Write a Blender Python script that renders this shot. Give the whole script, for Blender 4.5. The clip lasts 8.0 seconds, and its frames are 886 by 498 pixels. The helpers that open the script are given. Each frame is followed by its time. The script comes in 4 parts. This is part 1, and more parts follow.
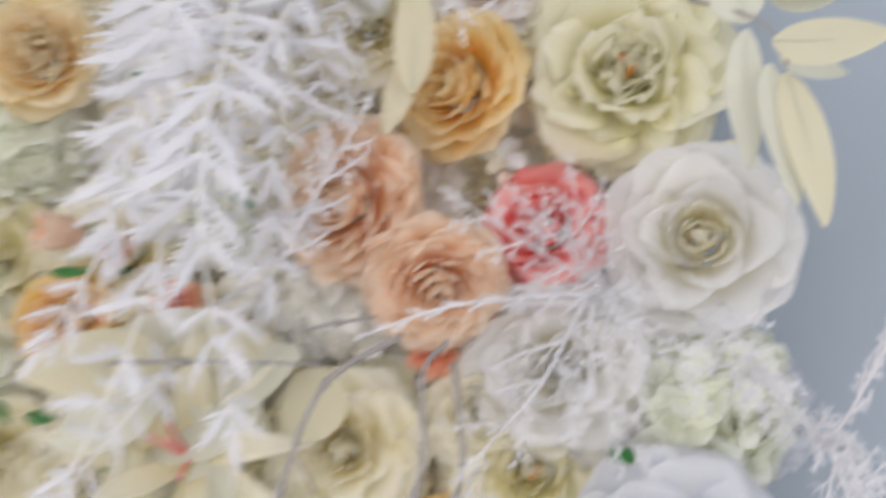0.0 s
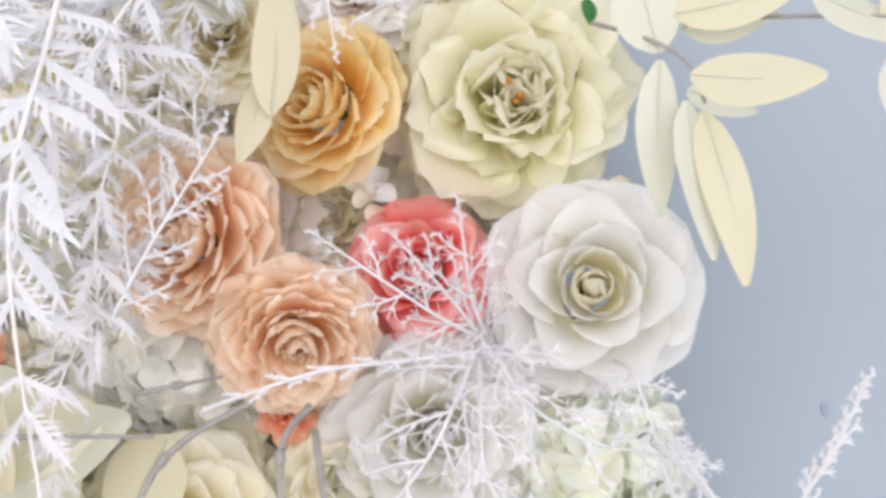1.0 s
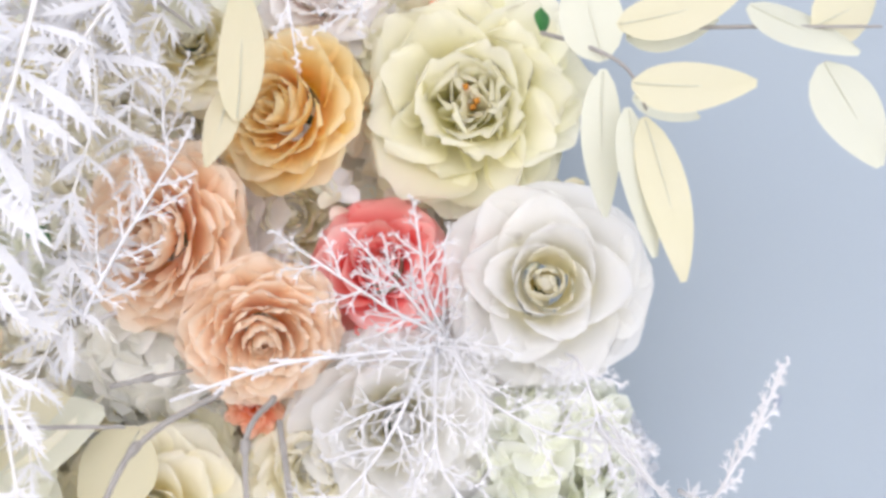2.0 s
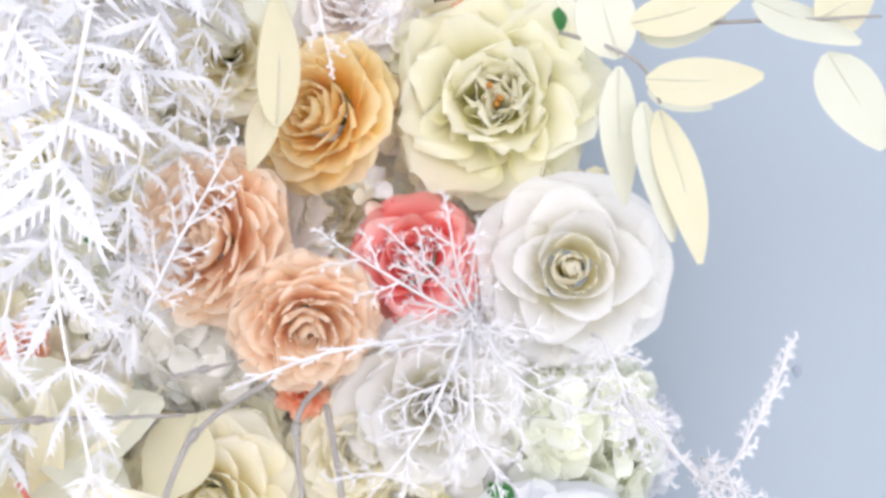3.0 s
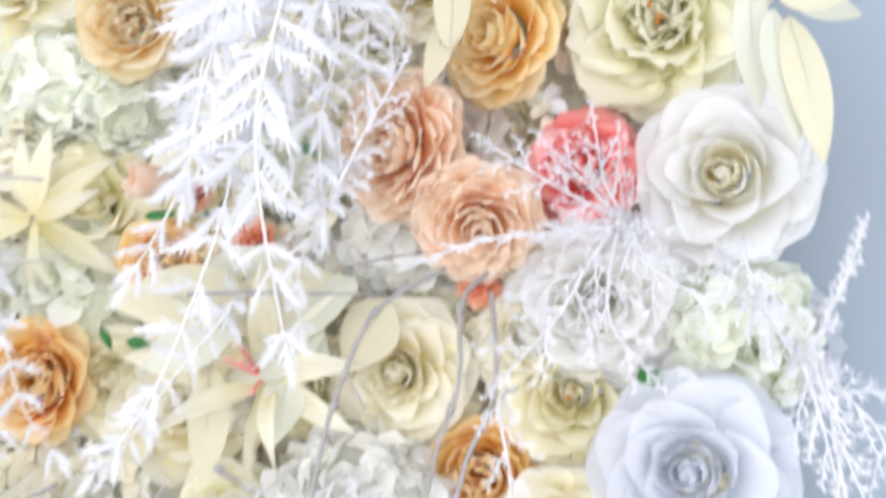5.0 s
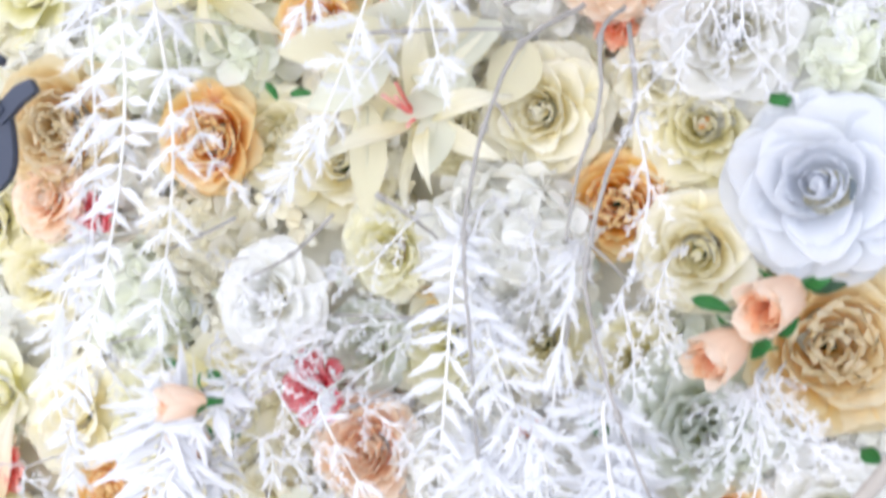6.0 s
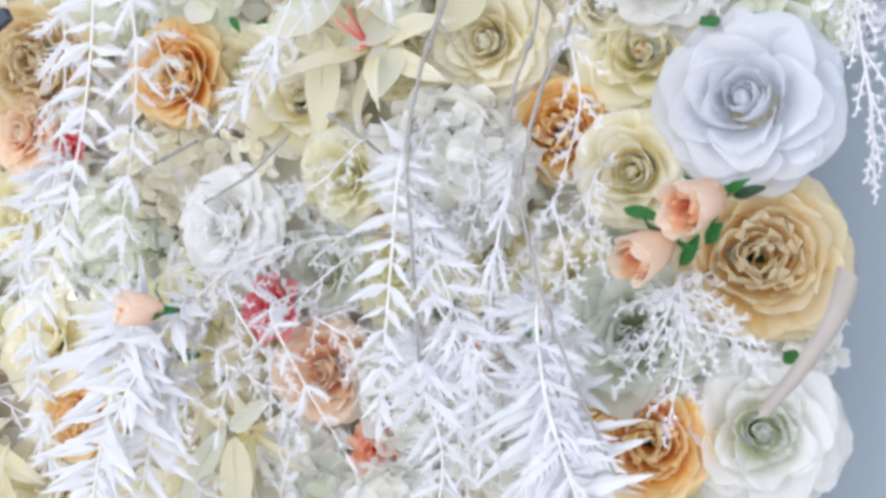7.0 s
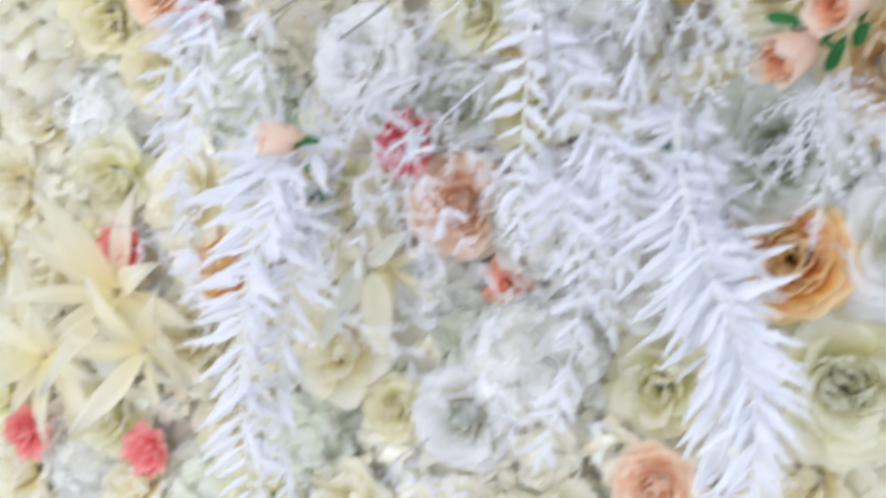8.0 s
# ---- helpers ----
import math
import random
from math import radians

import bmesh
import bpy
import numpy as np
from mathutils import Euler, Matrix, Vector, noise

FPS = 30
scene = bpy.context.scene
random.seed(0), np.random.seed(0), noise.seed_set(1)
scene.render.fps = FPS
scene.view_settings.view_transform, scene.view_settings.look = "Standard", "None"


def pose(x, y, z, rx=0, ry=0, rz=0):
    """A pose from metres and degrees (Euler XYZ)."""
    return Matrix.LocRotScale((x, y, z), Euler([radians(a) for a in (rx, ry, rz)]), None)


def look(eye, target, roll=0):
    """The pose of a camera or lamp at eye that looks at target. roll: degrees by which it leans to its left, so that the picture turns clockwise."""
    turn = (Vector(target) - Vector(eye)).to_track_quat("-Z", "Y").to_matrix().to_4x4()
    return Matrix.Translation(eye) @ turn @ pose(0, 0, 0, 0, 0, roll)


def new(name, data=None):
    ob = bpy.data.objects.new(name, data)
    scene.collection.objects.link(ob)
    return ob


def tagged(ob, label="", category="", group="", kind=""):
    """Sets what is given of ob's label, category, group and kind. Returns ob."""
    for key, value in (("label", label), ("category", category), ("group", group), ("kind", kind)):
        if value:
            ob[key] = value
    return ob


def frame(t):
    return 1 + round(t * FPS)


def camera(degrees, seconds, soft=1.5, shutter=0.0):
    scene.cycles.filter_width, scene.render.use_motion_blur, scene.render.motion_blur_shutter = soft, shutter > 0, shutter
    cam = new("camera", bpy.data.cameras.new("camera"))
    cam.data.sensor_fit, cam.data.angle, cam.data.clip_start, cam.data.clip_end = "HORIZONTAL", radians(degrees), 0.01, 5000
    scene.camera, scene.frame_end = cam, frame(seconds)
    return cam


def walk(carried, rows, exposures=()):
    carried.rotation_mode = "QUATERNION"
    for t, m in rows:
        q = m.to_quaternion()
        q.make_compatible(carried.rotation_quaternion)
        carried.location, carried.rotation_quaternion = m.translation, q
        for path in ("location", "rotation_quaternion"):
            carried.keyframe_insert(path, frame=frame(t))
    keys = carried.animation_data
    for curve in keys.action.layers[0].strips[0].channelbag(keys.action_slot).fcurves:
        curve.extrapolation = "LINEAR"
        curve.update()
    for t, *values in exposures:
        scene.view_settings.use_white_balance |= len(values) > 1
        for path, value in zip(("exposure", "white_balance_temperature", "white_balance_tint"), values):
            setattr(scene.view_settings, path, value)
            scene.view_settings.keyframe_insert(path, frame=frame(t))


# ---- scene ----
cam = camera(44.0, 8.0, soft=3.5, shutter=0.7)
# seconds, place, (turn to the left, tilt up, lean) in degrees
PATH = [
    (0, (0.0429, -0.4338, 1.3444), (5.81, 6.63, 1.11)),
    (0.5, (0.0167, -0.3892, 1.3664), (-4.05, 7.63, 0.32)),
    (1, (0.0201, -0.3797, 1.3678), (-4.03, 6.69, 0.97)),
    (1.5, (0.0307, -0.3863, 1.3657), (-4.65, 6.99, 1.25)),
    (3, (0.0257, -0.4244, 1.3666), (-3.24, 5.66, -1.07)),
    (3.5, (0.0247, -0.4351, 1.3696), (-1.65, 5.94, -1.14)),
    (4, (0.0236, -0.4586, 1.3642), (1.12, 6.14, -1.36)),
    (4.2, (0.0252, -0.4643, 1.3609), (3.21, 6.16, -1.09)),
    (5.3, (0.1134, -0.4708, 1.3237), (17.05, 1.63, 0.64)),
    (5.5, (0.1191, -0.4821, 1.3094), (18.89, 0.27, 0.17)),
    (6, (0.0896, -0.5084, 1.2745), (19.25, -2.92, 0.22)),
    (6.5, (0.1131, -0.5162, 1.2395), (19.32, -2.55, 0.39)),
    (7, (0.1262, -0.5232, 1.2226), (19.65, -1.50, 0.77)),
    (7.5, (0.1264, -0.5268, 1.1991), (21.05, -2.81, -0.28)),
    (8, (0.1151, -0.5339, 1.1727), (25.21, -5.29, -0.83)),
]
# seconds, stops, kelvin, tint of the film camera's own adjustment
LIGHT = [
    (0.0, -0.24, 6650, 18),
    (1.0, 0.17, 6650, 18),
    (1.5, 0.26, 6600, 18),
    (3.0, 0.40, 6450, 18),
    (3.5, 0.28, 6400, 18),
    (4.0, 0.34, 6350, 17),
    (5.5, 0.43, 6200, 16),
    (6.0, 0.44, 6150, 16),
    (6.5, 0.30, 6150, 15),
    (7.0, 0.17, 6150, 15),
    (8.0, 0.04, 5950, 16),
]
walk(cam, [(t, pose(*eye, 90 + tilt, 0, turn) @ pose(0, 0, 0, 0, 0, lean)) for t, eye, (turn, tilt, lean) in PATH], LIGHT)

# ---- world, sky daylight, added lamps and exposure ----
world = bpy.data.worlds.new("world")
scene.world = world
world.use_nodes = True
wn = world.node_tree.nodes
sky = wn.new("ShaderNodeTexSky")
sky.sky_type, sky.sun_disc = "NISHITA", False
sky.sun_elevation, sky.sun_rotation = radians(40), radians(200)
world.node_tree.links.new(sky.outputs[0], wn["Background"].inputs[0])
wn["Background"].inputs[1].default_value = 0.1


def area_lamp(name, m, w, h, watts, colour):
    lamp = bpy.data.lights.new(name, "AREA")
    lamp.shape, lamp.size, lamp.size_y, lamp.energy, lamp.color = "RECTANGLE", w, h, watts, colour
    ob = new(name, lamp)
    ob.matrix_world = m
    return ob


# added lamps in two assumed openings: wide behind the camera, warmer at the side
area_lamp("added_lamp_south", look((0.2, -2.06, 1.38), (0.2, 0, 1.38)), 4.2, 2.4, 50, (0.95, 0.98, 1.0))
area_lamp("added_lamp_west", look((-1.97, -1.12, 1.75), (0, -1.12, 1.75)), 1.2, 1.5, 9, (1.0, 0.98, 0.95))


# ---- materials ----
def rgb(r, g, b):
    """Linear colour from display values 0..255."""
    return tuple((c / 255 / 12.92 if c / 255 <= 0.04045 else ((c / 255 + 0.055) / 1.055) ** 2.4) for c in (r, g, b)) + (1.0,)


def base_material(name, rough=0.6):
    m = bpy.data.materials.new(name)
    m.use_nodes = True
    b = m.node_tree.nodes["Principled BSDF"]
    b.inputs["Roughness"].default_value = rough
    b.inputs["Specular IOR Level"].default_value = 0.25
    return m, m.node_tree.nodes, m.node_tree.links, b


def petal_material(name, base, middle, tip, through_light=0.48, weave=0.2):
    """Dyed cloth petal: the dye runs from the heart to the rim, every petal a little different."""
    m, n, l, b = base_material(name, 0.75)
    tc = n.new("ShaderNodeTexCoord")
    sep = n.new("ShaderNodeSeparateXYZ")
    l.new(tc.outputs["Generated"], sep.inputs[0])
    blot = n.new("ShaderNodeTexNoise")
    blot.inputs["Scale"].default_value, blot.inputs["Detail"].default_value = 45, 3
    l.new(tc.outputs["Object"], blot.inputs["Vector"])
    add = n.new("ShaderNodeMath")
    add.operation = "MULTIPLY_ADD"
    add.inputs[1].default_value, add.inputs[2].default_value = 0.35, -0.17
    l.new(blot.outputs[0], add.inputs[0])
    plus = n.new("ShaderNodeMath")
    l.new(sep.outputs[2], plus.inputs[0])
    l.new(add.outputs[0], plus.inputs[1])
    ramp = n.new("ShaderNodeValToRGB")
    ramp.color_ramp.elements[0].color, ramp.color_ramp.elements[1].color = base, tip
    ramp.color_ramp.elements[0].position, ramp.color_ramp.elements[1].position = 0.05, 0.97
    ramp.color_ramp.elements.new(0.45).color = middle
    l.new(plus.outputs[0], ramp.inputs[0])
    info = n.new("ShaderNodeObjectInfo")
    hsv = n.new("ShaderNodeHueSaturation")
    vary = n.new("ShaderNodeMapRange")
    vary.inputs[3].default_value, vary.inputs[4].default_value = 0.92, 1.06
    l.new(info.outputs["Random"], vary.inputs[0])
    l.new(vary.outputs[0], hsv.inputs["Value"])
    sat = n.new("ShaderNodeMapRange")
    sat.inputs[3].default_value, sat.inputs[4].default_value = 1.18, 0.82
    l.new(info.outputs["Random"], sat.inputs[0])
    l.new(sat.outputs[0], hsv.inputs["Saturation"])
    l.new(ramp.outputs[0], hsv.inputs["Color"])
    l.new(hsv.outputs[0], b.inputs["Base Color"])
    # veins along the petal and the weave of the cloth
    stretch = n.new("ShaderNodeMapping")
    stretch.inputs["Scale"].default_value = (900, 900, 90)
    l.new(tc.outputs["Object"], stretch.inputs[0])
    vein = n.new("ShaderNodeTexNoise")
    vein.inputs["Scale"].default_value, vein.inputs["Detail"].default_value = 1.0, 4
    l.new(stretch.outputs[0], vein.inputs["Vector"])
    bump = n.new("ShaderNodeBump")
    bump.inputs["Strength"].default_value, bump.inputs["Distance"].default_value = weave, 0.0006
    l.new(vein.outputs[0], bump.inputs["Height"])
    l.new(bump.outputs[0], b.inputs["Normal"])
    tr = n.new("ShaderNodeBsdfTranslucent")
    l.new(hsv.outputs[0], tr.inputs[0])
    mix = n.new("ShaderNodeMixShader")
    mix.inputs[0].default_value = through_light
    l.new(b.outputs[0], mix.inputs[1])
    l.new(tr.outputs[0], mix.inputs[2])
    l.new(mix.outputs[0], n["Material Output"].inputs[0])
    return m


def mottled(name, a, c, rough=0.6, scale=60, bump=0.15, through_light=0.0, depth=0.0008):
    """Two close colours in soft patches with a finer grain over them."""
    m, n, l, b = base_material(name, rough)
    tc = n.new("ShaderNodeTexCoord")
    t1, t2 = n.new("ShaderNodeTexNoise"), n.new("ShaderNodeTexNoise")
    t1.inputs["Scale"].default_value, t2.inputs["Scale"].default_value = scale, scale * 9
    t1.inputs["Detail"].default_value, t2.inputs["Detail"].default_value = 3, 5
    mix = n.new("ShaderNodeMix")
    mix.data_type = "RGBA"
    mix.inputs[6].default_value, mix.inputs[7].default_value = a, c
    for t in (t1, t2):
        l.new(tc.outputs["Object"], t.inputs["Vector"])
    l.new(t1.outputs[0], mix.inputs[0])
    l.new(mix.outputs[2], b.inputs["Base Color"])
    bp = n.new("ShaderNodeBump")
    bp.inputs["Strength"].default_value, bp.inputs["Distance"].default_value = bump, depth
    l.new(t2.outputs[0], bp.inputs["Height"])
    l.new(bp.outputs[0], b.inputs["Normal"])
    if through_light:
        tr = n.new("ShaderNodeBsdfTranslucent")
        l.new(mix.outputs[2], tr.inputs[0])
        ms = n.new("ShaderNodeMixShader")
        ms.inputs[0].default_value = through_light
        l.new(b.outputs[0], ms.inputs[1])
        l.new(tr.outputs[0], ms.inputs[2])
        l.new(ms.outputs[0], n["Material Output"].inputs[0])
    return m


def island_material(name):
    """Pale floret cloth whose tint differs from floret to floret."""
    m, n, l, b = base_material(name, 0.75)
    geo = n.new("ShaderNodeNewGeometry")
    ramp = n.new("ShaderNodeValToRGB")
    ramp.color_ramp.interpolation = "CONSTANT"
    e = ramp.color_ramp.elements
    e[0].color, e[1].color, e[1].position = rgb(250, 247, 232), rgb(249, 243, 218), 0.4
    for at, c in ((0.6, rgb(240, 244, 232)), (0.75, rgb(246, 238, 212)), (0.9, rgb(244, 246, 250))):
        e.new(at).color = c
    l.new(geo.outputs["Random Per Island"], ramp.inputs[0])
    l.new(ramp.outputs[0], b.inputs["Base Color"])
    grain = n.new("ShaderNodeTexNoise")
    grain.inputs["Scale"].default_value = 900
    bump = n.new("ShaderNodeBump")
    bump.inputs["Strength"].default_value, bump.inputs["Distance"].default_value = 0.3, 0.0004
    l.new(grain.outputs[0], bump.inputs["Height"])
    l.new(bump.outputs[0], b.inputs["Normal"])
    return m


M = {
    "white": petal_material("white_petal", rgb(252, 248, 226), rgb(250, 249, 245), rgb(247, 247, 247), 0.5),
    "cool": petal_material("cool_white_petal", rgb(243, 245, 249), rgb(241, 243, 247), rgb(238, 240, 245), 0.56),
    "ivory": petal_material("ivory_petal", rgb(252, 240, 190), rgb(252, 247, 222), rgb(252, 249, 236)),
    "mint": petal_material("pale_green_white_petal", rgb(240, 244, 212), rgb(238, 241, 228), rgb(234, 237, 232), 0.54),
    "green": petal_material("green_cream_petal", rgb(249, 245, 190), rgb(250, 247, 216), rgb(249, 247, 231)),
    "lime": petal_material("lime_cream_petal", rgb(250, 244, 194), rgb(252, 247, 214), rgb(252, 248, 228)),
    "yellow": petal_material("apricot_yellow_petal", rgb(255, 208, 122), rgb(255, 232, 172), rgb(255, 242, 206), 0.55),
    "gold": petal_material("golden_petal", rgb(242, 158, 66), rgb(254, 214, 138), rgb(255, 236, 188)),
    "garden": petal_material("pale_apricot_petal", rgb(254, 220, 150), rgb(249, 232, 190), rgb(242, 231, 203), 0.5),
    "peach": petal_material("peach_petal", rgb(255, 203, 154), rgb(255, 229, 200), rgb(255, 242, 226), 0.5),
    "blush_peach": petal_material("pale_peach_petal", rgb(255, 226, 196), rgb(254, 233, 212), rgb(253, 239, 223)),
    "lily": petal_material("cream_lily_petal", rgb(249, 240, 194), rgb(251, 246, 220), rgb(251, 248, 232)),
    "snow": petal_material("white_floret_petal", rgb(253, 251, 242), rgb(253, 253, 249), rgb(252, 252, 252), 0.4),
    "cream_floret": petal_material("cream_floret_petal", rgb(251, 246, 222), rgb(252, 249, 236), rgb(252, 250, 242), 0.36),
    "bud_heart": petal_material("orange_bud_petal", rgb(252, 160, 100), rgb(255, 194, 146), rgb(255, 222, 192)),
    "mint_floret": petal_material("green_white_floret_petal", rgb(247, 249, 228), rgb(249, 251, 241), rgb(250, 251, 247), 0.36),
    "coral": petal_material("coral_petal", rgb(244, 128, 78), rgb(252, 178, 140), rgb(254, 214, 188)),
    "pink": petal_material("rose_pink_petal", rgb(248, 90, 98), rgb(254, 150, 147), rgb(255, 200, 193), 0.48),
    "red": petal_material("raspberry_petal", rgb(220, 54, 78), rgb(244, 104, 120), rgb(250, 174, 180)),
    "blush": petal_material("blush_white_petal", rgb(253, 238, 228), rgb(252, 247, 244), rgb(251, 249, 248)),
    "cream_leaf": mottled("cream_leaf_cloth", rgb(221, 222, 203), rgb(225, 226, 212), 0.7, 40, 0.2, 0.3),
    "pale_leaf": mottled("pale_cream_leaf_cloth", rgb(223, 218, 186), rgb(227, 222, 198), 0.7, 40, 0.2, 0.3),
    "frond": mottled("white_plastic_frond", rgb(237, 238, 241), rgb(232, 233, 238), 0.5, 120, 0.2, 0.3),
    "sprig": mottled("white_flocked_sprig", rgb(231, 231, 233), rgb(224, 224, 227), 0.85, 200, 0.5),
    "floret": island_material("mixed_pale_floret"),
    "twig": mottled("grey_twig_bark", rgb(148, 144, 141), rgb(184, 180, 176), 0.8, 160, 0.7),
    "stalk": mottled("white_plastic_stalk", rgb(226, 224, 220), rgb(240, 240, 238), 0.6, 160, 0.3),
    "leaf": mottled("green_leaf_plastic", rgb(34, 92, 44), rgb(66, 136, 70), 0.45, 120, 0.3),
    "dark_leaf": mottled("dark_green_plastic", rgb(38, 62, 44), rgb(72, 98, 72), 0.45, 160, 0.3),
    "stamen": mottled("ochre_stamen", rgb(170, 96, 30), rgb(214, 160, 70), 0.8, 300, 0.4),
    "wall": mottled("grey_wall_paint", rgb(161, 173, 184), rgb(166, 178, 189), 0.8, 7, 0.1, 0, 0.002),
    "plaster": mottled("white_plaster", rgb(238, 238, 236), rgb(242, 242, 241), 0.9, 5, 0.1),
    "floor": mottled("pale_grey_floor", rgb(206, 203, 198), rgb(216, 213, 208), 0.5, 8, 0.1),
    "board": mottled("ivory_backing_cloth", rgb(224, 220, 200), rgb(236, 232, 218), 0.9, 60, 0.5),
    "ribbon": mottled("beige_ribbon_satin", rgb(206, 198, 190), rgb(220, 213, 206), 0.45, 90, 0.4, 0.4),
    "slate": mottled("slate_blue_paint", rgb(62, 68, 84), rgb(72, 78, 94), 0.5, 30, 0.1),
    "scuff": mottled("wall_scuff", rgb(153, 162, 178), rgb(159, 168, 184), 0.9, 300, 0.1),
}


# ---- mesh helpers ----
def mesh_of(name, verts, faces, material, smooth=True):
    me = bpy.data.meshes.new(name)
    me.from_pydata([tuple(v) for v in verts], [], faces)
    me.materials.append(M[material])
    if smooth:
        me.polygons.foreach_set("use_smooth", [True] * len(me.polygons))
    me.update()
    return me


def part(name, me, parent, m=None, label=""):
    ob = new(name, me)
    ob.parent = parent
    if m is not None:
        ob.matrix_local = m
    return tagged(ob, label)


def box_mesh(name, size, material, bevel=0.0):
    bm = bmesh.new()
    bmesh.ops.create_cube(bm, size=1.0)
    bmesh.ops.scale(bm, vec=size, verts=bm.verts)
    if bevel:
        bmesh.ops.bevel(bm, geom=bm.edges[:], offset=bevel, segments=2, affect="EDGES")
    me = bpy.data.meshes.new(name)
    bm.to_mesh(me)
    bm.free()
    me.materials.append(M[material])
    return me


def box(name, lo, hi, material, label, category="", kind="structure", bevel=0.0):
    size = [b - a for a, b in zip(lo, hi)]
    ob = new(name, box_mesh(name, size, material, bevel))
    ob.location = [(a + b) / 2 for a, b in zip(lo, hi)]
    return tagged(ob, label, category, kind=kind)


def smooth_line(points, steps=6):
    """Points of a Catmull-Rom line through the given ones."""
    p = [Vector(q) for q in points]
    p = [p[0] * 2 - p[1]] + p + [p[-1] * 2 - p[-2]]
    out = []
    for i in range(1, len(p) - 2):
        for k in range(steps):
            t = k / steps
            a, b, c, d = p[i - 1], p[i], p[i + 1], p[i + 2]
            out.append(0.5 * (2 * b + (c - a) * t + (2 * a - 5 * b + 4 * c - d) * t * t + (3 * b - a - 3 * c + d) * t ** 3))
    return out + [p[-2]]


def add_tube(verts, faces, line, r0, r1, sides=5):
    first = len(verts)
    n = len(line)
    for i, q in enumerate(line):
        d = (line[min(i + 1, n - 1)] - line[max(i - 1, 0)]).normalized()
        x = d.cross(Vector((0.3, 1, 0.2))).normalized()
        y = d.cross(x)
        r = r0 + (r1 - r0) * i / max(n - 1, 1)
        for k in range(sides):
            a = 2 * math.pi * k / sides
            verts.append(q + r * (math.cos(a) * x + math.sin(a) * y))
    for i in range(n - 1):
        for k in range(sides):
            a, b = first + i * sides + k, first + i * sides + (k + 1) % sides
            faces.append((a, b, b + sides, a + sides))
    faces.append(tuple(first + (n - 1) * sides + k for k in range(sides)))
    faces.append(tuple(first + k for k in reversed(range(sides))))


def tube(name, points, r0, r1, material, sides=6, steps=6):
    verts, faces = [], []
    add_tube(verts, faces, smooth_line(points, steps), r0, r1, sides)
    return mesh_of(name, verts, faces, material)


# ---- petals and blossoms ----
def petal_mesh(material, w, l, wrap, curl=0.2, bulge=0.12, ruffle=0.0, point=0.0, notch=0.0, seed=0, nu=10, nv=8):
    """A petal that rises along z from its base, its hollow side to +y."""
    rnd = random.Random(seed)
    ph, ph2, skew = rnd.uniform(0, 6.3), rnd.uniform(0, 6.3), rnd.uniform(-0.08, 0.08)
    verts, faces = [], []
    for j in range(nv + 1):
        v = j / nv
        wide = (0.28 + 0.72 * math.sin(math.pi / 2 * min(1.0, v / 0.62))) * math.sqrt(1 - 0.84 * max(0.0, (v - 0.62) / 0.38) ** 2) * (1 - point * v ** 2.2)
        for i in range(nu + 1):
            u = 2 * i / nu - 1
            s = u * wide * w / 2
            ang = s / wrap
            x = wrap * math.sin(ang)
            y = wrap * (1 - math.cos(ang))
            round_top = 0.12 * (1 - point) * u * u * v * v
            z = l * (v - round_top - notch * math.exp(-(u / 0.25) ** 2) * v ** 4)
            y += -bulge * l * math.sin(math.pi * v * 0.8)
            y += -curl * l * max(0.0, v - 0.55) ** 2 * 3.0 * (1.0 + 0.1 * u * skew)
            edge = (0.35 * v ** 2 + 0.65 * v * abs(u) ** 2)
            y += ruffle * l * edge * (math.sin(5.2 * u + ph + 2 * v) + 0.3 * math.sin(8 * u + ph2))
            z += ruffle * 0.22 * l * v ** 3 * math.sin(7 * u + ph2)
            x += skew * l * v * v
            y += 0.012 * l * math.sin(9 * u + ph2) * v
            verts.append((x, y, z))
    for j in range(nv):
        for i in range(nu):
            a = j * (nu + 1) + i
            faces.append((a, a + 1, a + nu + 2, a + nu + 1))
    return mesh_of("petal", verts, faces, material)


# rings of a blossom of radius 1: count, base radius, opening, width, length, wrap, curl, ruffle
ROSE = ((3, .04, -4, .34, .60, .10, .0, 0), (3, .11, -2, .5, .62, .16, .02, .01), (3, .17, 0, .66, .63, .22, .05, .01),
        (3, .23, 4, .8, .63, .29, .12, .015), (3, .28, 11, .98, .64, .37, .28, .02), (4, .33, 22, 1.08, .64, .48, .44, .025),
        (4, .36, 38, 1.22, .66, .64, .5, .03), (5, .37, 57, 1.34, .69, .9, .45, .035), (5, .35, 78, 1.38, .72, 1.1, .34, .04))
OPEN_ROSE = ((4, .04, -3, .36, .50, .11, .02, .03), (4, .11, 2, .52, .52, .17, .08, .04), (5, .18, 8, .64, .53, .25, .16, .05),
             (5, .25, 18, .82, .55, .36, .28, .05), (5, .29, 35, 1.0, .6, .56, .38, .06), (6, .31, 56, 1.15, .68, .8, .36, .06), (6, .3, 78, 1.2, .76, 1.1, .3, .06))
RANUNCULUS = ((5, .03, -3, .36, .50, .12, -.03, .03), (6, .09, 5, .48, .53, .19, -.03, .04), (7, .15, 14, .58, .55, .27, -.01, .05),
              (8, .21, 25, .68, .57, .36, .02, .06), (9, .27, 37, .76, .59, .46, .05, .06), (9, .32, 49, .84, .60, .58, .08, .06),
              (8, .36, 61, .9, .61, .7, .1, .06), (8, .38, 74, .96, .61, .85, .12, .06), (7, .39, 86, 1.0, .61, 1.0, .14, .06))
